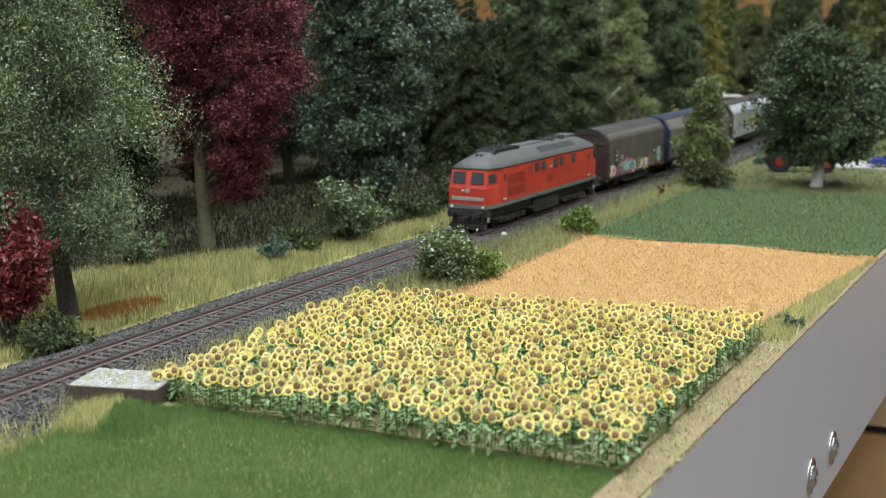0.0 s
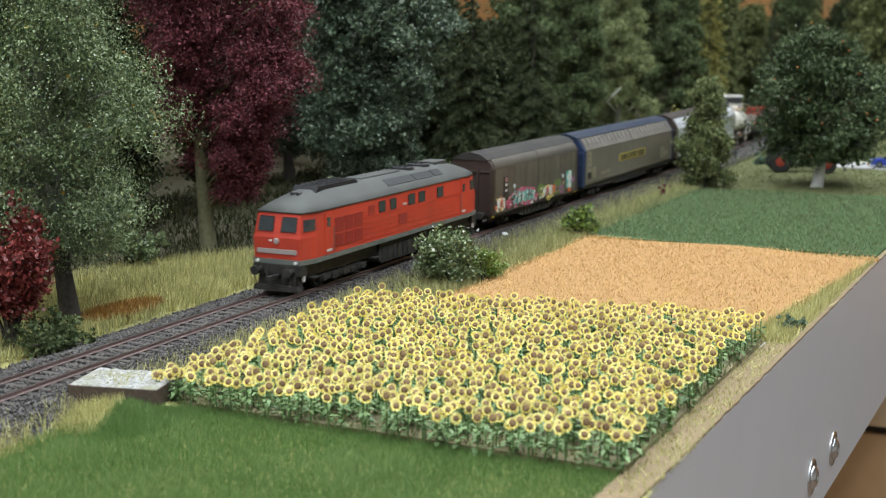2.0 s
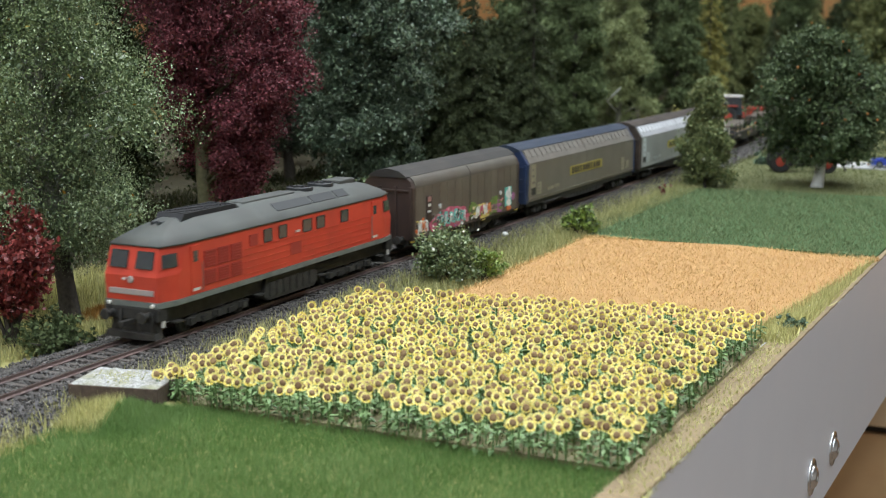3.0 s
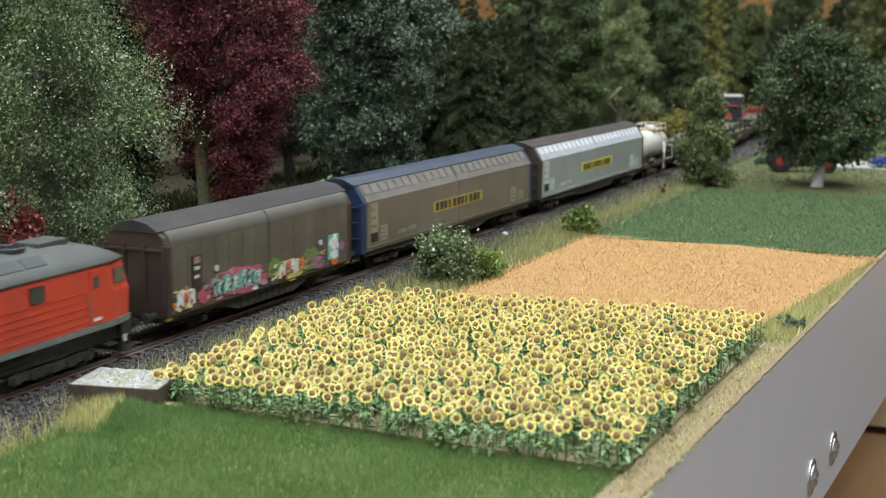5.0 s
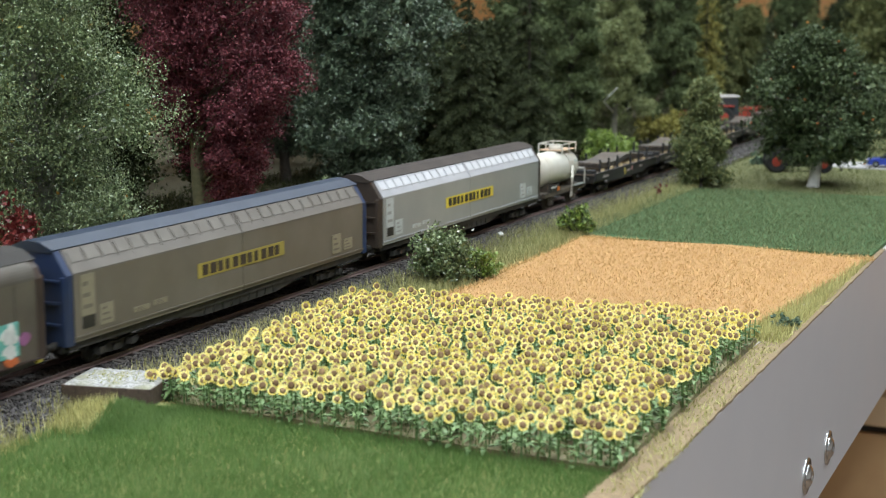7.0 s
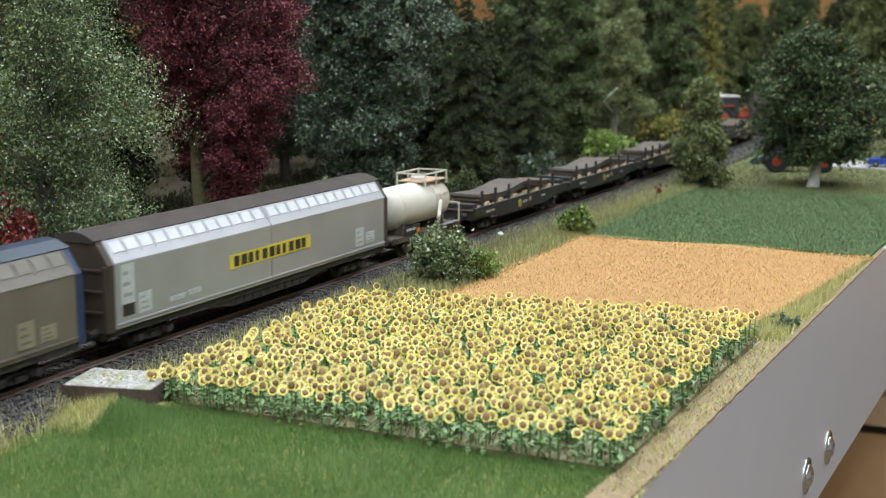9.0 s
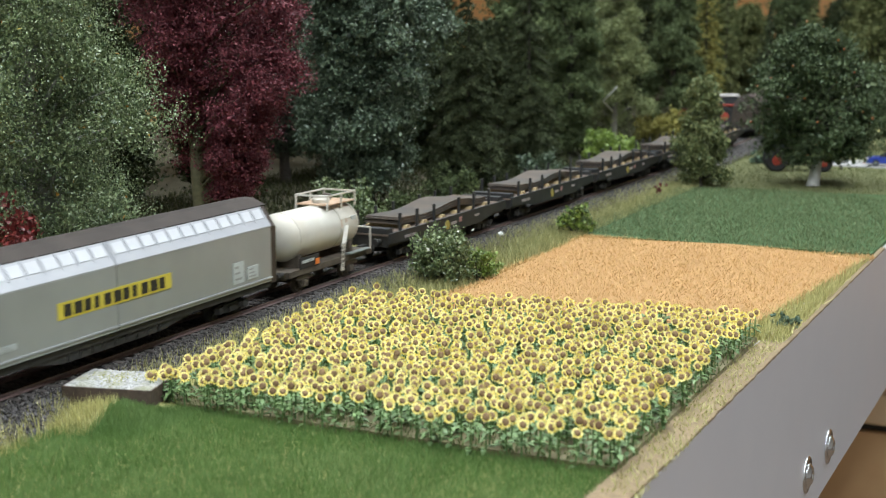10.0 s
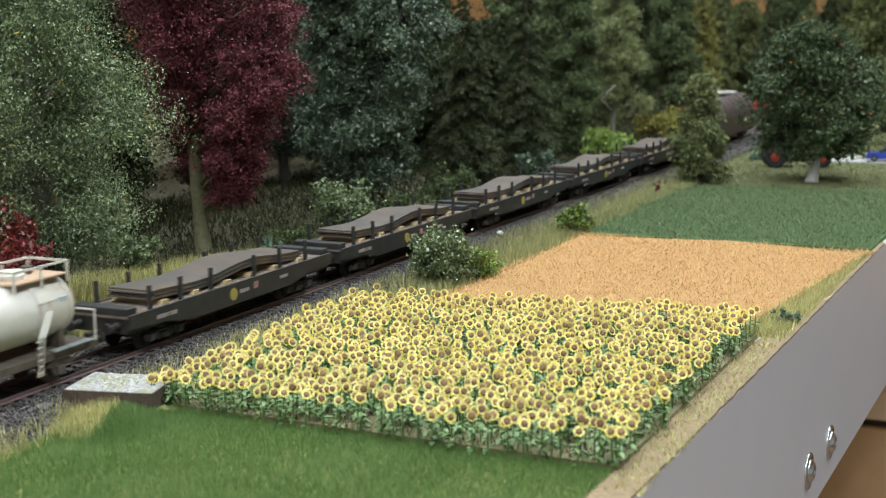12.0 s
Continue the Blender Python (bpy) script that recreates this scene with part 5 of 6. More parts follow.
    for k in range(7):
        part("battery_box", box(B(), -0.0215 + k * 0.0065, -0.0175 + k * 0.0065, -0.0150, 0.0150, 0.0050, 0.0125, 0.0003), "under", tank)
    part("frame", box(B(), -0.108, 0.108, -0.0125, 0.0125, 0.0085, 0.0162), "under", v)
    bogie(v, -0.0640, 0.0215, 3)
    bogie(v, 0.0640, 0.0215, 3)
    for s in (-1, 1):
        for x in (-0.098, -0.030, 0.030, 0.098):
            part("step", box(B(), x - 0.003, x + 0.003, *sorted((s * 0.0125, s * 0.0160)), 0.0075, 0.0082), "under", v)
        part("air_tank", lathe(B(), [(-0.014, 0.0003), (-0.013, 0.0021), (0.013, 0.0021), (0.014, 0.0003)], 10, "x", (0.038, s * 0.0120, 0.0125)), "under", v)


def lettering(v, x0, x1, z0, z1, y, mat="sign_black", n=11):
    """Plain upright bars in place of a brand's lettering."""
    s = -1 if y < 0 else 1
    w = (x1 - x0) / n
    for i in range(n):
        a = x0 + i * w + w * 0.08
        bm = B()
        box(bm, a, a + w * (0.66, 0.42, 0.58, 0.74)[i * 3 % 4], *sorted((y, y + s * 0.0003)), z0, z1)
        part("lettering_bar", bm, mat, v)


def truss(v, a, z0, z1, mat="under"):
    bm = B()
    for s in (-1, 1):
        prism(bm, [(-a, z1), (-a * 0.55, z0), (a * 0.55, z0), (a, z1)], s * 0.0145 - 0.0006, s * 0.0145 + 0.0006, "y")
        for k in range(9):
            x = -a * 0.5 + k * a / 8
            box(bm, x - 0.0004, x + 0.0004, s * 0.0150 - 0.0006, s * 0.0150 + 0.0006, z0, z1)
    part("underframe_truss", bm, mat, v)


def sliding_wall_wagon(label, mid, side, slope, end, roof, sign, plate, seed):
    v = vehicle("sliding_wall_wagon", label, "wagon", mid)
    h, w = 0.1246, 0.0168
    prof = [(-w, 0.0120), (-w - 0.0003, 0.0410), (-0.0108, 0.0506), (-0.0045, 0.0535), (0, 0.0540), (0.0045, 0.0535), (0.0108, 0.0506), (w + 0.0003, 0.0410), (w, 0.0120)]
    for s in (-1, 1):
        bm = B()
        prism(bm, prof, s * (h + 0.0022), s * (h - 0.0016))
        e = part("end_wall", bm, end, v)
        for z in (0.0200, 0.0290, 0.0380):
            part("end_rib", box(B(), *sorted((s * (h + 0.0020), s * (h + 0.0033))), -w + 0.0004, w - 0.0004, z, z + 0.0012, 0.0002), end, e)
        for y in (-w + 0.0012, w - 0.0012):
            part("corner_post", box(B(), *sorted((s * (h + 0.0020), s * (h + 0.0036))), y - 0.0011, y + 0.0011, 0.0122, 0.0405, 0.0002), end, e)
    part("inner_body", box(B(), -h + 0.001, h - 0.001, -w + 0.0015, w - 0.0015, 0.0118, 0.0410), "under", v)
    bm = B()
    prism(bm, [(-0.0102, 0.0500), (-0.0112, 0.0512), (-0.0045, 0.0541), (0, 0.0546), (0.0045, 0.0541), (0.0112, 0.0512), (0.0102, 0.0500)], -h - 0.003, h + 0.003)
    part("roof", bm, roof, v)
    for sd in (-1, 1):
        for x0, x1 in ((-h + 0.0018, -0.0004), (0.0004, h - 0.0018)):
            d = part("sliding_door", box(B(), x0, x1, *sorted((sd * (w - 0.0012), sd * (w + (0.0004 if x0 < 0 else 0.0002)))), 0.0132, 0.0409), side, v)
            part("lower_rail", box(B(), x0, x1, *sorted((sd * w, sd * (w + 0.0009))), 0.0148, 0.0155), slope if side == "silver_side" else side, d, "pale rubbing strip")
            bm = B()
            o = [(sd * (w + 0.0004), 0.0409), (sd * (w + 0.0004), 0.0415), (sd * 0.0111, 0.0507), (sd * 0.0100, 0.0500), (sd * (w - 0.0012), 0.0406)]
            prism(bm, o, x0, x1)
            sl = part("door_shoulder", bm, slope, d, "sloped upper door panel, dusty on the brown wagon, painted top-lit on the silver")
            n = 12
            for k in range(n + 1):
                x = x0 + 0.0012 + (x1 - x0 - 0.0024) * k / n
                bm = B()
                prism(bm, [(sd * (w - 0.0012), 0.0441 - 0.0005), (sd * (w - 0.0012), 0.0441), (sd * 0.0113, 0.0512), (sd * 0.0111, 0.0500)], x - 0.00025, x + 0.00025)
                part("shoulder_rib", bm, slope, sl)
                if k < n:
                    xa, xb = x + 0.0011, x + (x1 - x0 - 0.0024) / n - 0.0011
                    bm = B()
                    prism(bm, [(sd * (w + 0.0004 - 0.0061 * q + e * 0.00025), 0.0415 + 0.0092 * q + e * 0.00017) for q, e in ((0.42, -1), (0.42, 1), (0.88, 1), (0.88, -1))], xa, xb)
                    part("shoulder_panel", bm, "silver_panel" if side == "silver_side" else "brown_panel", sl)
        y = sd * (w + 0.0004)
        sg = panel(v, "sign", -0.0378, 0.0378, 0.0249, 0.0318, y, sign, "long yellow lettered sign")
        lettering(sg, -0.0345, 0.0345, 0.0259, 0.0308, y + sd * 0.0002, "umber_end" if sign == "dusty_sign" else "sign_black")
        for nm, x0, x1, z0, z1, mt in (("data_plate", -0.1190, -0.1100, 0.0232, 0.0402, plate), ("data_plate", -0.1180, -0.1105, 0.0178, 0.0228, "sign_black"), ("data_plate", -0.1075, -0.0985, 0.0174, 0.0262, plate),
                                       ("data_plate", -0.0850, -0.0740, 0.0183, 0.0206, plate), ("data_plate", -0.0715, -0.0615, 0.0188, 0.0212, plate),
                                       ("data_plate", 0.0875, 0.0970, 0.0172, 0.0276, plate), ("data_plate", 0.1002, 0.1098, 0.0176, 0.0238, plate)):
            pl = panel(v, nm, x0, x1, z0, z1, y, mt)
            if mt != "sign_black":
                for q in range(3):
                    zz = z0 + (z1 - z0) * (q + 0.6) / 3.6
                    part("lettering_bar", box(B(), x0 + (x1 - x0) * 0.15, x1 - (x1 - x0) * (0.2 + 0.15 * q), *sorted((y, y + sd * 0.0003)), zz, zz + (z1 - z0) * 0.1), "brown_side" if plate == "dusty_plate" else "silver_side", pl)
        part("sole_bar", box(B(), -h, h, *sorted((sd * 0.0130, sd * 0.0158)), 0.0100, 0.0130), "under", v)
    truss(v, 0.060, 0.0062, 0.0105)
    part("frame", box(B(), -h - 0.001, h + 0.001, -0.012, 0.012, 0.0085, 0.0120), "under", v)
    for s in (-1, 1):
        bogie(v, s * 0.092, 0.0105, 2)
        buffers(v, s * (h + 0.0022), s)


def blob(v, name, x, z, rx, rz, y, mat, seed, lobes=9, t=0.00024):
    """A sprayed patch with a ragged outline."""
    r = random.Random(seed)
    n = lobes * 4
    ph = [r.uniform(0.75, 1.15) for _ in range(lobes)]
    pts = []
    for k in range(n):
        a = k * 2 * math.pi / n
        q = ph[k // 4] * (1.0 + 0.16 * math.sin((k % 4) / 4 * math.pi))
        pts.append((x + math.cos(a) * rx * q, z + math.sin(a) * rz * q))
    bm = B()
    s = -1 if y < 0 else 1
    prism(bm, pts, y - s * 0.0003, y + s * t, "y")
    return part(name, bm, mat, v)


def stroke(v, name, pts, width, y, mat, t=0.0004):
    s = -1 if y < 0 else 1
    bm = B()
    for (xa, za), (xb, zb) in zip(pts, pts[1:]):
        dx, dz = xb - xa, zb - za
        L = math.hypot(dx, dz) or 1
        nx, nz = -dz / L * width / 2, dx / L * width / 2
        prism(bm, [(xa + nx, za + nz), (xa - nx, za - nz), (xb - nx, zb - nz), (xb + nx, zb + nz)], y - s * 0.0002, y + s * t, "y")
    return part(name, bm, mat, v)


def graffiti_wagon():
    v = vehicle("covered_wagon", "weathered brown covered wagon with colourful graffiti", "wagon", 0.5475)
    h, w = 0.0822, 0.0168
    prof = [(-w, 0.0112), (-w, 0.0430), (-0.0150, 0.0472), (-0.0118, 0.0502), (-0.0075, 0.0527), (0, 0.0540)]
    prof = prof + [(-y, z) for y, z in prof[-2::-1]]
    for s in (-1, 1):
        e = part("end_wall", prism(B(), prof, s * (h + 0.0020), s * (h - 0.0015)), "graf_end", v)
        for y in (-0.0155, -0.0055, 0.0055, 0.0155):
            part("end_post", box(B(), *sorted((s * (h + 0.0018), s * (h + 0.0034))), y - 0.0008, y + 0.0008, 0.0126, 0.0440, 0.0002), "graf_end", e)
        part("end_rib", box(B(), *sorted((s * (h + 0.0018), s * (h + 0.0032))), -0.0160, 0.0160, 0.0410, 0.0422, 0.0002), "graf_end", e)
    part("inner_body", box(B(), -h + 0.001, h - 0.001, -w + 0.0015, w - 0.0015, 0.0122, 0.0430), "under", v)
    roof = [(-0.0125, 0.0494), (-0.0130, 0.0500), (-0.0075, 0.0534), (0, 0.0547), (0.0075, 0.0534), (0.0130, 0.0500), (0.0125, 0.0494)]
    part("roof", prism(B(), roof, -h - 0.003, h + 0.003), "graf_roof", v)
    for sd in (-1, 1):
        for x0, x1 in ((-h + 0.0017, -0.0004), (0.0004, h - 0.0017)):
            d = part("sliding_door", box(B(), x0, x1, *sorted((sd * (w - 0.0010), sd * w)), 0.0114, 0.0429), "graf_side", v)
            o = [(sd * (0.0108 + 0.0060 * math.cos(q * math.pi / 18)), 0.0429 + 0.0073 * math.sin(q * math.pi / 18)) for q in range(9)] + [(sd * 0.0110, 0.0495), (sd * (w - 0.0010), 0.0427)]
            part("door_shoulder", prism(B(), o, x0, x1), "graf_slope", d, "curved faded upper door edge", False)
            n = 7
            for k in range(n + 1):
                x = x0 + 0.0008 + (x1 - x0 - 0.0016) * k / n
                part("door_rib", box(B(), x - 0.0004, x + 0.0004, *sorted((sd * (w - 0.0002), sd * (w + 0.00018))), 0.0116, 0.0425), "graf_side", d)
            part("lower_rail", box(B(), x0, x1, *sorted((sd * w, sd * (w + 0.0008))), 0.0115, 0.0122), "graf_end", d)
        y = sd * (w + 0.00045)
        part("sole_bar", box(B(), -h, h, *sorted((sd * 0.0125, sd * 0.0150)), 0.0090, 0.0114), "under", v)
        panel(v, "data_plate", -0.0655, -0.0585, 0.0200, 0.0365, y, "graf_end")
        panel(v, "data_plate", -0.0645, -0.0600, 0.0330, 0.0360, y + sd * 0.0002, "dusty_pink")
        lettering(v, -0.0645, -0.0600, 0.0300, 0.0316, y + sd * 0.0003, "spray_white", 3)
        lettering(v, -0.0645, -0.0605, 0.0262, 0.0276, y + sd * 0.0003, "spray_white", 3)
        for x, z in ((-0.0466, 0.0282), (0.0499, 0.0262)):
            part("round_sign", lathe(B(), [(y - sd * 0.0003, 0.0015), (y + sd * 0.0004, 0.0015), (y + sd * 0.0004, 0.0002)], 16, "y", (x, 0, z)), "data_plate", v)
    y = -(w + 0.00045)
    blob(v, "graffiti", -0.0720, 0.0176, 0.0062, 0.0046, y, "spray_cream", 1, 12)
    blob(v, "graffiti", -0.0560, 0.0176, 0.0050, 0.0040, y, "pink", 2)
    blob(v, "graffiti", -0.0290, 0.0191, 0.0240, 0.0062, y, "pink", 3, 13)
    blob(v, "graffiti", 0.0040, 0.0201, 0.0075, 0.0050, y, "spray_green", 4)
    blob(v, "graffiti", 0.0190, 0.0166, 0.0130, 0.0046, y, "spray_yellow", 5, 11)
    blob(v, "graffiti", 0.0385, 0.0191, 0.0080, 0.0052, y, "spray_green", 6)
    blob(v, "graffiti", 0.0480, 0.0151, 0.0055, 0.0026, y, "spray_lilac", 7)
    blob(v, "graffiti", 0.0725, 0.0211, 0.0030, 0.0022, y, "spray_lilac", 17)
    y2 = y - 0.00025
    for k, (x, hh, mt) in enumerate(((-0.0455, 0.007, "teal"), (-0.0385, 0.0085, "teal"), (-0.0310, 0.0075, "teal"), (-0.0235, 0.0085, "teal"), (-0.0160, 0.007, "teal"))):
        z = 0.0150
        stroke(v, "graffiti_letter", [(x - 0.0025, z), (x - 0.0018, z + hh), (x + 0.0016, z + hh * 0.95), (x + 0.0018, z + hh * 0.5), (x - 0.0016, z + hh * 0.45), (x + 0.0024, z + hh * 0.1)], 0.0013, y2, mt)
        stroke(v, "graffiti_outline", [(x - 0.0012, z + 0.0016), (x - 0.0004, z + hh * 0.85), (x + 0.0010, z + hh * 0.75)], 0.0005, y2 - 0.0002, "spray_white")
    for k, (x, mt) in enumerate(((0.0100, "spray_white"), (0.0165, "pink"), (0.0235, "spray_white"), (0.0290, "spray_orange"), (-0.0760, "spray_white"), (-0.0710, "spray_orange"), (-0.0675, "spray_white"))):
        z = 0.0150
        stroke(v, "graffiti_letter", [(x - 0.0020, z - 0.001), (x - 0.0010, z + 0.0060), (x + 0.0006, z + 0.0022), (x + 0.0020, z + 0.0064), (x + 0.0022, z)], 0.0011, y2, mt)
    part("graffiti", box(B(), 0.0580, 0.0690, y - 0.0002, y + 0.0003, 0.0156, 0.0288, 0.0), "teal", v)
    blob(v, "graffiti", 0.0635, 0.0241, 0.0042, 0.0038, y2, "spray_white", 8, 7)
    blob(v, "graffiti", 0.0635, 0.0181, 0.0032, 0.0030, y2, "spray_white", 9, 7)
    blob(v, "graffiti", 0.0640, 0.0141, 0.0036, 0.0016, y2, "spray_orange", 10, 6)
    rs = random.Random(12)
    for x0, x1, z0, z1, cols, n in ((-0.0790, -0.0660, 0.0140, 0.0235, ("spray_white", "spray_cream", "spray_yellow", "spray_orange", "graf_end", "graf_side"), 46), (-0.0560, -0.0060, 0.0130, 0.0250, ("pink", "spray_rose", "spray_rose", "spray_lilac", "spray_white", "teal", "graf_side"), 90),
                                    (0.0010, 0.0330, 0.0130, 0.0225, ("spray_yellow", "spray_cream", "spray_white", "spray_rose", "spray_green", "graf_end", "graf_side"), 70), (0.0330, 0.0540, 0.0145, 0.0240, ("spray_green", "spray_lilac", "spray_rose", "graf_side"), 34)):
        for k in range(n):
            r = rs.uniform(0.0005, 0.0013)
            blob(v, "graffiti_splash", rs.uniform(x0, x1), z0 + (z1 - z0) * rs.betavariate(1.6, 2.2), r * rs.uniform(0.8, 2.2), r, y - 0.0001, rs.choice(cols), rs.randint(0, 999), 6, 0.0002 + 0.000004 * k)
    for k in range(12):
        x = -0.050 + k * 0.0036 + rs.uniform(-0.001, 0.001)
        stroke(v, "graffiti_outline", [(x, 0.0150 + rs.uniform(0, 0.002)), (x + rs.uniform(-0.001, 0.002), 0.0195 + rs.uniform(-0.001, 0.002)), (x + rs.uniform(0.001, 0.003), 0.0225 + rs.uniform(-0.002, 0.001))], 0.0005, y2 - 0.0003, rs.choice(("spray_white", "sign_black", "teal")))
    truss(v, 0.046, 0.0046, 0.0100)
    part("frame", box(B(), -h, h, -0.012, 0.012, 0.0080, 0.0124), "under", v)
    for s in (-1, 1):
        for sd in (-1, 1):
            x = s * 0.052
            part("axle_guard", prism(B(), [(x - 0.006, 0.0100), (x - 0.0025, 0.0035), (x + 0.0025, 0.0035), (x + 0.006, 0.0100)], sd * 0.0118 - 0.0007, sd * 0.0118 + 0.0007, "y"), "under", v)
            part("axle_box", box(B(), x - 0.002, x + 0.002, sd * 0.0130 - 0.001, sd * 0.0130 + 0.001, 0.0038, 0.0072, 0.0003), "under", v)
            part("leaf_spring", prism(B(), [(x - 0.009, 0.0084), (x - 0.006, 0.0078), (x + 0.006, 0.0078), (x + 0.009, 0.0084), (x + 0.005, 0.0096), (x - 0.005, 0.0096)], sd * 0.0125 - 0.0005, sd * 0.0125 + 0.0005, "y"), "under", v)
        wheelset(v, s * 0.052)
        buffers(v, s * (h + 0.0020), s)
        part("lamp_bracket", box(B(), *sorted((s * (h - 0.002), s * (h + 0.001))), -0.0162, -0.0150, 0.0098, 0.0118), "sign_yellow", v, "yellow corner marker")


def tank_wagon():
    v = vehicle("tank_wagon", "small cream white tank wagon with railed platform and rust streaks", "wagon", 1.2345)
    zc, r = 0.0293, 0.0130
    rows = [(-0.0420, 0.002), (-0.0413, 0.0062), (-0.0397, 0.0098), (-0.0370, 0.0120), (-0.0335, r), (0.0285, r), (0.0320, 0.0120), (0.0347, 0.0098), (0.0363, 0.0062), (0.0370, 0.002)]
    barrel = part("barrel", lathe(B(), rows, 40, "x", (0, 0, zc)), "tank_white", v, "cream white barrel with grime", True)
    for x in (-0.0330, 0.010, 0.0280):
        part("hoop", lathe(B(), [(x - 0.0003, r - 0.0005), (x - 0.0003, r + 0.00022), (x + 0.0003, r + 0.00022), (x + 0.0003, r - 0.0005)], 40, "x", (0, 0, zc)), "tank_white", barrel)
    for k, (x, a0, a1) in enumerate(((0.0110, 60, 150), (0.0165, 60, 140), (-0.028, 205, 225))):
        bm = B()
        rings = []
        for q in range(9):
            a = radians(a0 + (a1 - a0) * q / 8 + 30)
            wd = 0.0011 * (1 - 0.5 * q / 8)
            rings.append([(x - wd, math.cos(a) * (r + 0.0001), zc + math.sin(a) * (r + 0.0001)), (x + wd, math.cos(a) * (r + 0.0001), zc + math.sin(a) * (r + 0.0001)),
                          (x + wd, math.cos(a) * (r - 0.0006), zc + math.sin(a) * (r - 0.0006)), (x - wd, math.cos(a) * (r - 0.0006), zc + math.sin(a) * (r - 0.0006))])
        part("rust_streak", loft(bm, rings), "tank_rust", barrel, "rust stain below the dome")
    # saddle plate on the near side
    for sd in (-1, 1):
        bm = B()
        rings = []
        for q in range(9):
            a = radians(20 + 50 * q / 8)
            rings.append([(x, sd * math.cos(a) * rr_, zc + math.sin(a) * rr_) for x, rr_ in ((0.0100, r - 0.0005), (0.0100, r + 0.0005), (0.0215, r + 0.0005), (0.0215, r - 0.0005))])
        part("ladder_plate", loft(bm, rings), "tank_white", barrel, "stained saddle plate")
    pl = part("platform", box(B(), 0.000, 0.0310, -0.0100, 0.0100, 0.0424, 0.0431), "tank_rust", v, "rusty platform grating")
    part("dome", lathe(B(), [(0.0410, 0.0052), (0.0450, 0.0052), (0.0458, 0.0046), (0.0466, 0.0046), (0.0470, 0.0008)], 20, "z", (0.010, 0, 0)), "tank_white", v, "grey lidded manhole dome")
    part("valve", lathe(B(), [(0.0428, 0.0024), (0.0462, 0.0024), (0.0468, 0.0008)], 14, "z", (0.022, 0.003, 0)), "tank_frame", v)
    for y in (-0.0100, 0.0100):
        for x in (0.000, 0.0155, 0.0310):
            part("railing_post", box(B(), x - 0.0005, x + 0.0005, y - 0.0004, y + 0.0004, 0.0395, 0.0478), "tank_white", pl)
        part("railing", box(B(), -0.0006, 0.0316, y - 0.0004, y + 0.0004, 0.0474, 0.0483), "tank_white", pl)
    for x in (0.000, 0.0310):
        part("railing", box(B(), x - 0.0004, x + 0.0004, -0.0100, 0.0100, 0.0474, 0.0483), "tank_white", pl)
    for sd in (-1, 1):
        bm = B()
        for dx in (0.0, 0.0024):
            tube(bm, [(0.0140 + dx, sd * 0.0136, 0.0300), (0.0050 + dx, sd * 0.0168, 0.0215), (0.0030 + dx, sd * 0.0168, 0.0065)], [0.00055] * 3, 6)
        for z in (0.008, 0.0105, 0.013, 0.0155, 0.018, 0.0205):
            tube(bm, [(0.0033, sd * 0.0168, z), (0.0056, sd * 0.0168, z)], [0.0004, 0.0004], 5)
        part("ladder", bm, "tank_white", v, "off white access ladder")
        part("sole_bar", box(B(), -0.0475, 0.0425, *sorted((sd * 0.0120, sd * 0.0145)), 0.0105, 0.0135), "tank_frame", v)
        part("walkway", box(B(), 0.014, 0.038, *sorted((sd * 0.0125, sd * 0.0165)), 0.0138, 0.0144), "loco_sill", v)
        part("hazard_plate", box(B(), -0.0215, -0.0180, *sorted((sd * 0.0148, sd * 0.0152)), 0.0140, 0.0172), "hazard", v, "orange hazard plate")
        part("data_board", box(B(), -0.0370, -0.0175, *sorted((sd * 0.0142, sd * 0.0148)), 0.0135, 0.0195), "under", v)
        lettering(v, -0.0355, -0.0230, 0.0165, 0.0180, sd * 0.0148, "data_plate", 5)
        panel(v, "data_plate", 0.0225, 0.0280, 0.0300, 0.0345, sd * (r - 0.0006), "data_plate")
        for x in (-0.030, 0.020):
            part("axle_guard", prism(B(), [(x - 0.007, 0.0105), (x - 0.0025, 0.0030), (x + 0.0025, 0.0030), (x + 0.007, 0.0105)], sd * 0.0118 - 0.0007, sd * 0.0118 + 0.0007, "y"), "tank_frame", v)
            part("axle_box", box(B(), x - 0.002, x + 0.002, sd * 0.0130 - 0.001, sd * 0.0130 + 0.001, 0.0036, 0.0070, 0.0003), "tank_frame", v)
            part("leaf_spring", prism(B(), [(x - 0.009, 0.0082), (x - 0.006, 0.0074), (x + 0.006, 0.0074), (x + 0.009, 0.0082), (x + 0.005, 0.0098), (x - 0.005, 0.0098)], sd * 0.0126 - 0.0005, sd * 0.0126 + 0.0005, "y"), "tank_frame", v)
    for x in (-0.031, 0.025):
        part("saddle", prism(B(), [(-0.0105, 0.0130), (-0.0105, 0.0205), (-0.006, 0.0175), (0.006, 0.0175), (0.0105, 0.0205), (0.0105, 0.0130)], x - 0.0016, x + 0.0016), "tank_frame", v)
    part("frame", box(B(), -0.0475, 0.0425, -0.0120, 0.0120, 0.0095, 0.0132), "tank_frame", v)
    bm = B()
    for y in (-0.0145, 0.0145):
        tube(bm, [(0.0410, y, 0.0130), (0.0410, y, 0.0260)], [0.0005, 0.0005], 6)
    tube(bm, [(0.0410, -0.0145, 0.0258), (0.0410, 0.0145, 0.0258)], [0.0005, 0.0005], 6)
    part("end_railing", bm, "tank_white", v, "off white end handrail")
    for s in (-1, 1):
        buffers(v, -0.0475 if s < 0 else 0.0425, s)
    for x in (-0.030, 0.020):
        wheelset(v, x, 0.0053, "tank_frame")


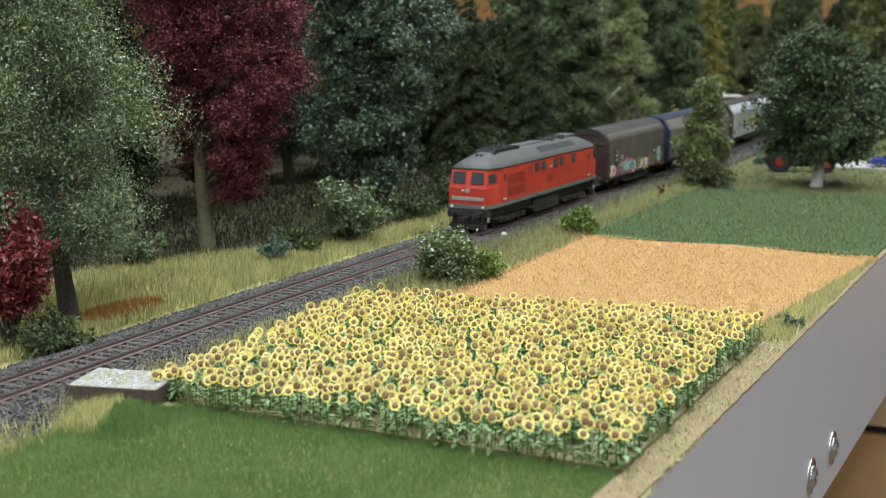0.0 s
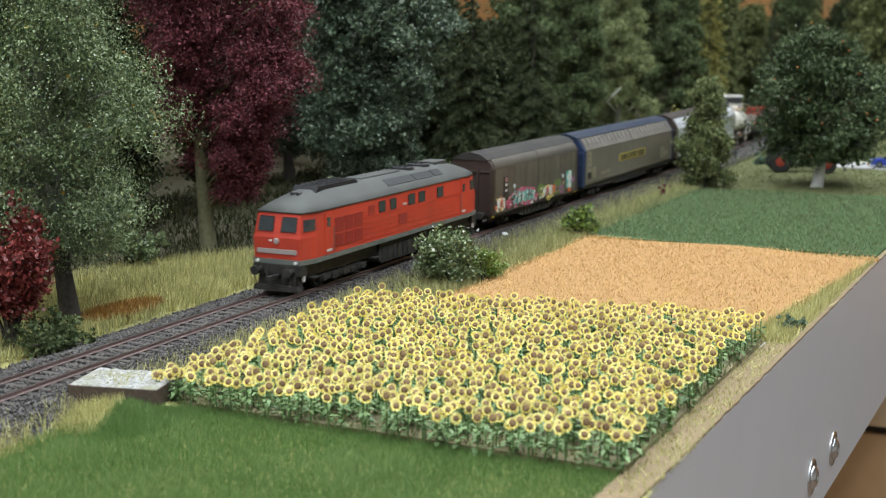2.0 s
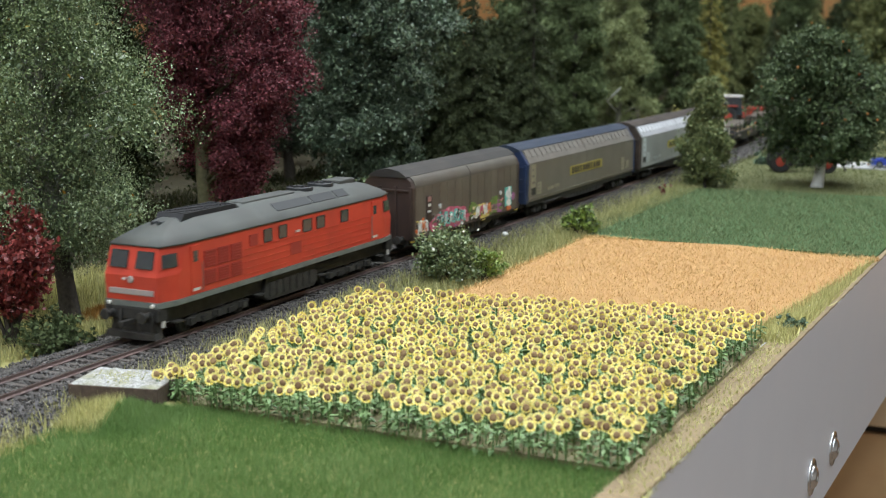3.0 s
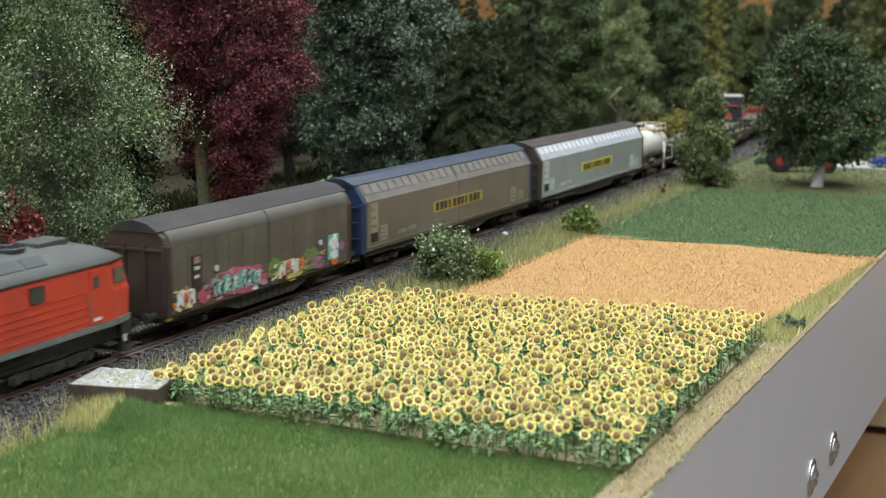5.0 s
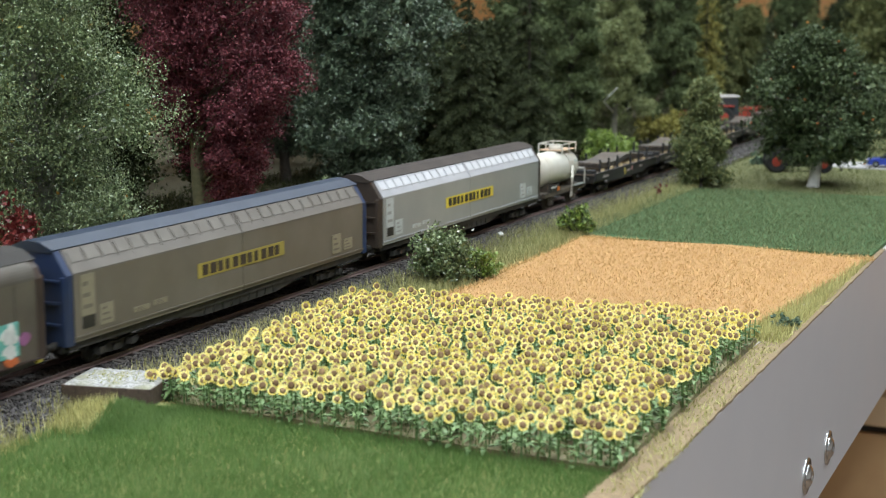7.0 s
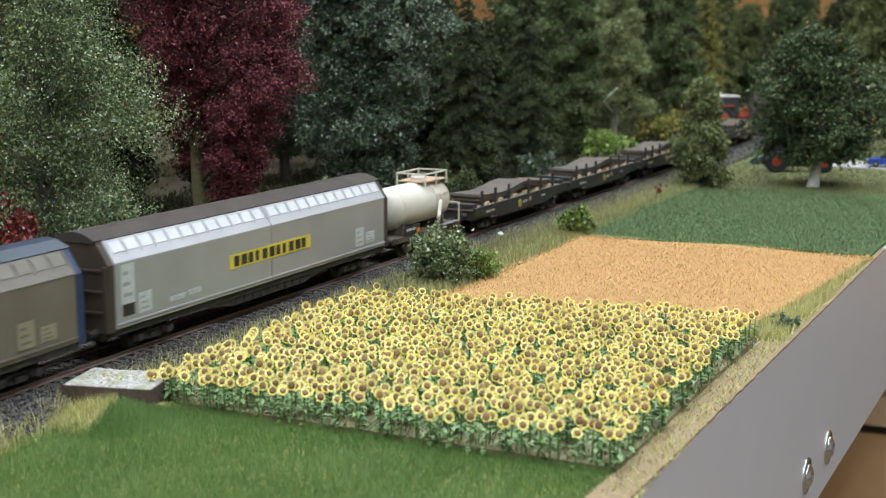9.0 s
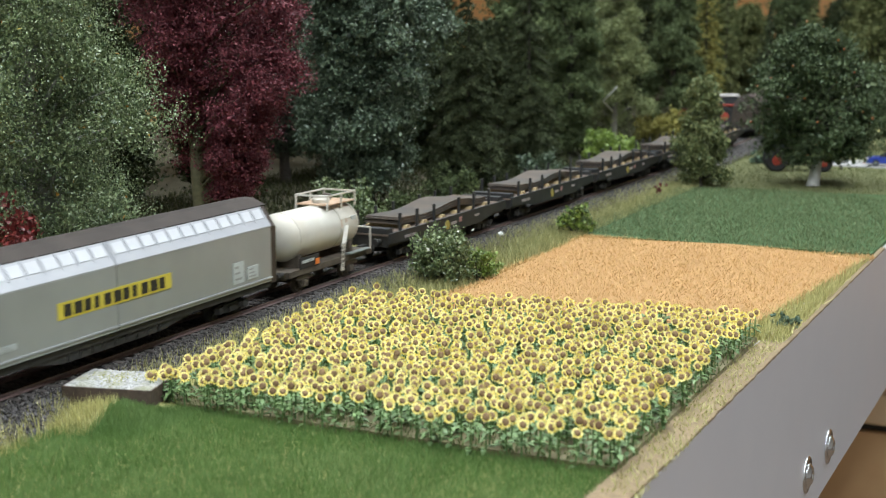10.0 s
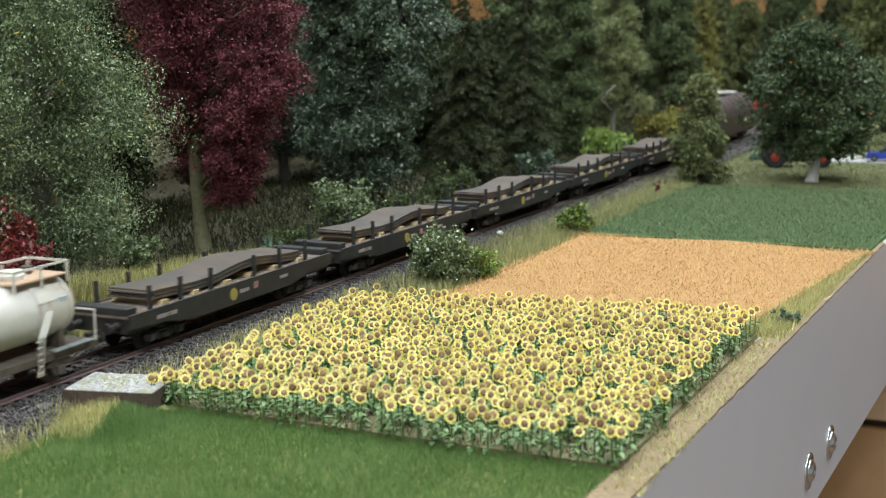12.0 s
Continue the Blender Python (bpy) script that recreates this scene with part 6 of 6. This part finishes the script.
def flat_wagon_body(mid):
    v = vehicle("flat_wagon", "black flat wagon with stakes carrying bowed steel plates", "wagon", mid)
    h = 0.0875
    part("deck", box(B(), -h, h, -0.0158, 0.0158, 0.0172, 0.0182), "flat_deck", v, "worn reddish wooden deck")
    for k in range(36):
        x = -h + 0.0006 + k * (2 * h - 0.0012) / 36
        part("deck_plank", box(B(), x, x + 0.0044, -0.0156, 0.0156, 0.0181, 0.0185), "flat_deck", v)
    for sd in (-1, 1):
        bm = B()
        prism(bm, [(-h, 0.0188), (-h, 0.0128), (-h * 0.72, 0.0120), (-h * 0.5, 0.0088), (h * 0.5, 0.0088), (h * 0.72, 0.0120), (h, 0.0128), (h, 0.0188)], sd * 0.0154, sd * 0.0170, "y")
        part("side_sill", bm, "flat_side", v)
        y = sd * 0.0170
        lettering(v, -0.0690, -0.0540, 0.0138, 0.0156, y, "dirty_stripe", 6)
        part("round_sign", lathe(B(), [(y - sd * 0.0003, 0.0030), (y + sd * 0.0004, 0.0030), (y + sd * 0.0004, 0.0002)], 16, "y", (-0.0085, 0, 0.0138)), "dusty_sign", v, "round yellow sign")
        panel(v, "data_plate", 0.0095, 0.0132, 0.0134, 0.0166, y, "dusty_pink")
        lettering(v, -0.003, 0.006, 0.0132, 0.0150, y, "dirty_stripe", 4)
        lettering(v, 0.034, 0.042, 0.0140, 0.0155, y, "dirty_stripe", 3)
        for x in (-0.0705, -0.0475, -0.0235, 0.0140, 0.0380, 0.0635):
            part("stake", box(B(), x - 0.0009, x + 0.0009, sd * 0.0146 - 0.0008, sd * 0.0146 + 0.0008, 0.0182, 0.0292, 0.0002), "flat_side", v, "black stake")
    for x in (-0.080, 0.080):
        part("end_board", box(B(), *sorted((x, x + math.copysign(0.0072, x))), -0.0150, 0.0150, 0.0182, 0.0216, 0.0004), "flat_side", v, "folded black end board")
    for k, x in enumerate((-0.058, -0.034, -0.008, 0.014, 0.036, 0.060)):
        part("timber_wedge", prism(B(), [(x - 0.0030, 0.0184), (x + 0.0030, 0.0184), (x + 0.0024, 0.0203), (x - 0.0016, 0.0203)], -0.0138, 0.0138, "y"), "wedge", v, "pale timber wedge")
    for i in range(5):
        a, b = -0.0665 + 0.0016 * (i % 3), 0.0660 - 0.0022 * ((i + 1) % 3)
        wy = 0.0122 - 0.0004 * (i % 2)
        rings = []
        for k in range(25):
            x = a + (b - a) * k / 24
            u = (x + 0.004) / 0.066
            z = 0.0206 + i * 0.00085 + 0.0019 * math.exp(-((u - 0.25) / 0.42) ** 2) + 0.0008 * math.sin(u * 5)
            rings.append([(x, -wy, z), (x, wy, z), (x, wy, z + 0.0007), (x, -wy, z + 0.0007)])
        part("steel_plate", loft(B(), rings), "plate_top", v, "bowed brown grey steel plate")
    part("frame", box(B(), -h + 0.001, h - 0.001, -0.0150, 0.0150, 0.0105, 0.0172), "under", v)
    return v


def flat_wagons():
    h = 0.0875
    first = None
    for i in range(5):
        mid = 1.3838 + 0.1873 * i
        if first is None:
            first = v = flat_wagon_body(mid)
        else:
            v = copy_thing(first, pose(0, 0, 0))
            TRAIN.append((v, mid))
    for v, mid in [q for q in TRAIN if q[0].name.startswith("flat_wagon")]:
        for s in (-1, 1):
            bogie(v, s * 0.058, 0.0105, 2)
            buffers(v, s * h, s, 0.0140)


def barrel_wagon():
    v = vehicle("hooded_wagon", "dull brown wagon with ribbed rounded hood", "wagon", 2.433)
    h = 0.112
    prof = [(-0.0162, 0.0120), (-0.0166, 0.0330)] + [(-0.0166 * math.cos(a), 0.0345 + 0.0195 * math.sin(a)) for a in [k * math.pi / 12 for k in range(1, 12)]] + [(0.0166, 0.0330), (0.0162, 0.0120)]
    part("hood", prism(B(), prof, -h, h), "hood", v)
    for k in range(9):
        x = -h + 0.004 + k * (2 * h - 0.008) / 8
        part("hood_rib", prism(B(), [(y * 1.03, 0.012 + (z - 0.012) * 1.012) for y, z in prof], x - 0.0009, x + 0.0009), "hood", v)
    for sd in (-1, 1):
        part("side_wall", box(B(), -h - 0.0005, h + 0.0005, *sorted((sd * 0.0160, sd * 0.0174)), 0.0118, 0.0325, 0.0002), "umber_end", v, "dark lower side wall")
        part("end_wall", box(B(), *sorted((sd * (h - 0.0005), sd * (h + 0.0008))), -0.0166, 0.0166, 0.0118, 0.0400, 0.0002), "umber_end", v, "dark end wall")
    part("frame", box(B(), -h - 0.003, h + 0.003, -0.0145, 0.0145, 0.0090, 0.0122), "under", v)
    for s in (-1, 1):
        bogie(v, s * 0.075, 0.0105, 2)
        buffers(v, s * (h + 0.003), s)


# ---- road vehicles ----
def tractor(label, m, body, roof, size=1.0):
    v = thing("tractor", label, "tractor", m)
    v.scale = (size, size, size)
    for y in (-0.0115, 0.0115):
        for x, r in ((-0.022, 0.0115), (0.026, 0.0090)):
            w = part("wheel", lathe(B(), [(-0.0035, r * 0.55), (-0.004, r * 0.85), (-0.003, r), (0.003, r), (0.004, r * 0.85), (0.0035, r * 0.55)], 24, "y", (x, y, r)), "tyre", v)
            part("rim", lathe(B(), [(-0.0040, 0.001), (-0.0034, r * 0.48), (0.0034, r * 0.48), (0.0040, 0.001)], 20, "y", (x, y, r)), "tractor_red", w, "red rim")
    part("bonnet", box(B(), -0.004, 0.036, -0.006, 0.006, 0.010, 0.023, 0.001), body, v)
    part("chassis", box(B(), -0.026, 0.030, -0.004, 0.004, 0.006, 0.0105), "under", v)
    part("cab", prism(B(), [(-0.028, 0.013), (-0.003, 0.013), (-0.005, 0.034), (-0.025, 0.034)], -0.009, 0.009, "y"), "glass", v)
    part("cab_roof", box(B(), -0.028, -0.003, -0.010, 0.010, 0.0341, 0.0365, 0.0006), roof, v)
    for y in (-0.0115, 0.0115):
        part("mudguard", box(B(), -0.034, -0.010, y - 0.004, y + 0.004, 0.0236, 0.0250, 0.0005), body, v)
    # Arm added in place of an unclear dark shape beside the parked tractor.
    part("added_front_arm", tube(B(), [(0.034, 0, 0.014), (0.042, 0, 0.011), (0.047, 0, 0.002)], [0.0018, 0.0016, 0.0012], 8), "under", v)
    part("exhaust_pipe", tube(B(), [(0.008, -0.0066, 0.020), (0.008, -0.0066, 0.034)], [0.0007, 0.0006], 8), "under", v)


def car(base, rz, mat, label):
    v = thing("car", label, "car", pose(*base, 0, 0, rz))
    L, W_ = 0.0245, 0.0098
    part("body", prism(B(), [(-L, 0.003), (-L, 0.0085), (-L + 0.003, 0.0100), (0.010, 0.0100), (L - 0.002, 0.0085), (L, 0.006), (L, 0.003)], -W_, W_, "y"), mat, v)
    part("cabin", prism(B(), [(-L + 0.002, 0.0100), (-L + 0.007, 0.0152), (0.003, 0.0152), (0.011, 0.0100)], -W_ + 0.0012, W_ - 0.0012, "y"), "glass", v)
    part("roof", box(B(), -L + 0.0068, 0.0032, -W_ + 0.0014, W_ - 0.0014, 0.01521, 0.0162, 0.0004), mat, v)
    for x in (-0.015, 0.0155):
        for y in (-W_ + 0.0008, W_ - 0.0008):
            w = part("wheel", lathe(B(), [(-0.0011, 0.0018), (-0.0012, 0.0036), (0.0012, 0.0036), (0.0011, 0.0018)], 18, "y", (x, y, 0.0036)), "tyre", v)
            part("rim", lathe(B(), [(-0.0013, 0.0004), (-0.0012, 0.0020), (0.0012, 0.0020), (0.0013, 0.0004)], 12, "y", (x, y, 0.0036)), "loco_sill", w)
    for y in (-0.007, 0.007):
        part("headlight", box(B(), L - 0.0008, L + 0.0003, y - 0.0015, y + 0.0015, 0.0062, 0.0078), "lamp_glass", v)
        part("tail_light", box(B(), -L - 0.0003, -L + 0.0005, y - 0.0012, y + 0.0012, 0.0064, 0.0082), "logo_red", v)


hall()
ground()
railway()
slab()
woods()
locomotive()
graffiti_wagon()
sliding_wall_wagon("brown sliding wall wagon with blue ends and dusty sign", 0.773, "brown_side", "brown_slope", "blue_end", "blue_roof", "dusty_sign", "dusty_plate", 1)
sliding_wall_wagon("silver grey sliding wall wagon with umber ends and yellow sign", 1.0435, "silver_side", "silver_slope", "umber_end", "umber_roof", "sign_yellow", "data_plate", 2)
tank_wagon()
flat_wagons()
barrel_wagon()
tractor("dark tractor with red wheel rims parked beneath trees", pose(0.803, -0.120, 0.001, 0, 0, -72), "tractor_body", "tractor_body")
# Enlarged 1.3 times to fit its outline in the camera's view.
tractor("red tractor with white cab roof behind the track", pose(1.43, 0.082, 0.001, 0, 0, -60), "tractor_red", "off_white", 1.3)
car((0.885, -0.205, 0.0022), 100, "car_blue", "small blue car parked on the gravel road")
sunflowers()
grasses()


def motions():
    """The train rolls along the track at a steady pace, and its wheels turn."""
    def at(mid, t):
        s = mid - SPEED * t
        (xa, ya, _), (xb, yb, _) = track(s - 0.06), track(s + 0.06)
        return pose((xa + xb) / 2, (ya + yb) / 2, RAIL, 0, 0, math.degrees(math.atan2(yb - ya, xb - xa)))

    for v, mid in TRAIN:
        walk(v, [(k * 0.5, at(mid, k * 0.5)) for k in range(25)])
    for w, x, r in WHEELS:
        walk(w, [(k / 15, pose(x, 0, r, 0, -math.degrees(SPEED * k / 15 / r), 0)) for k in range(181)])


motions()
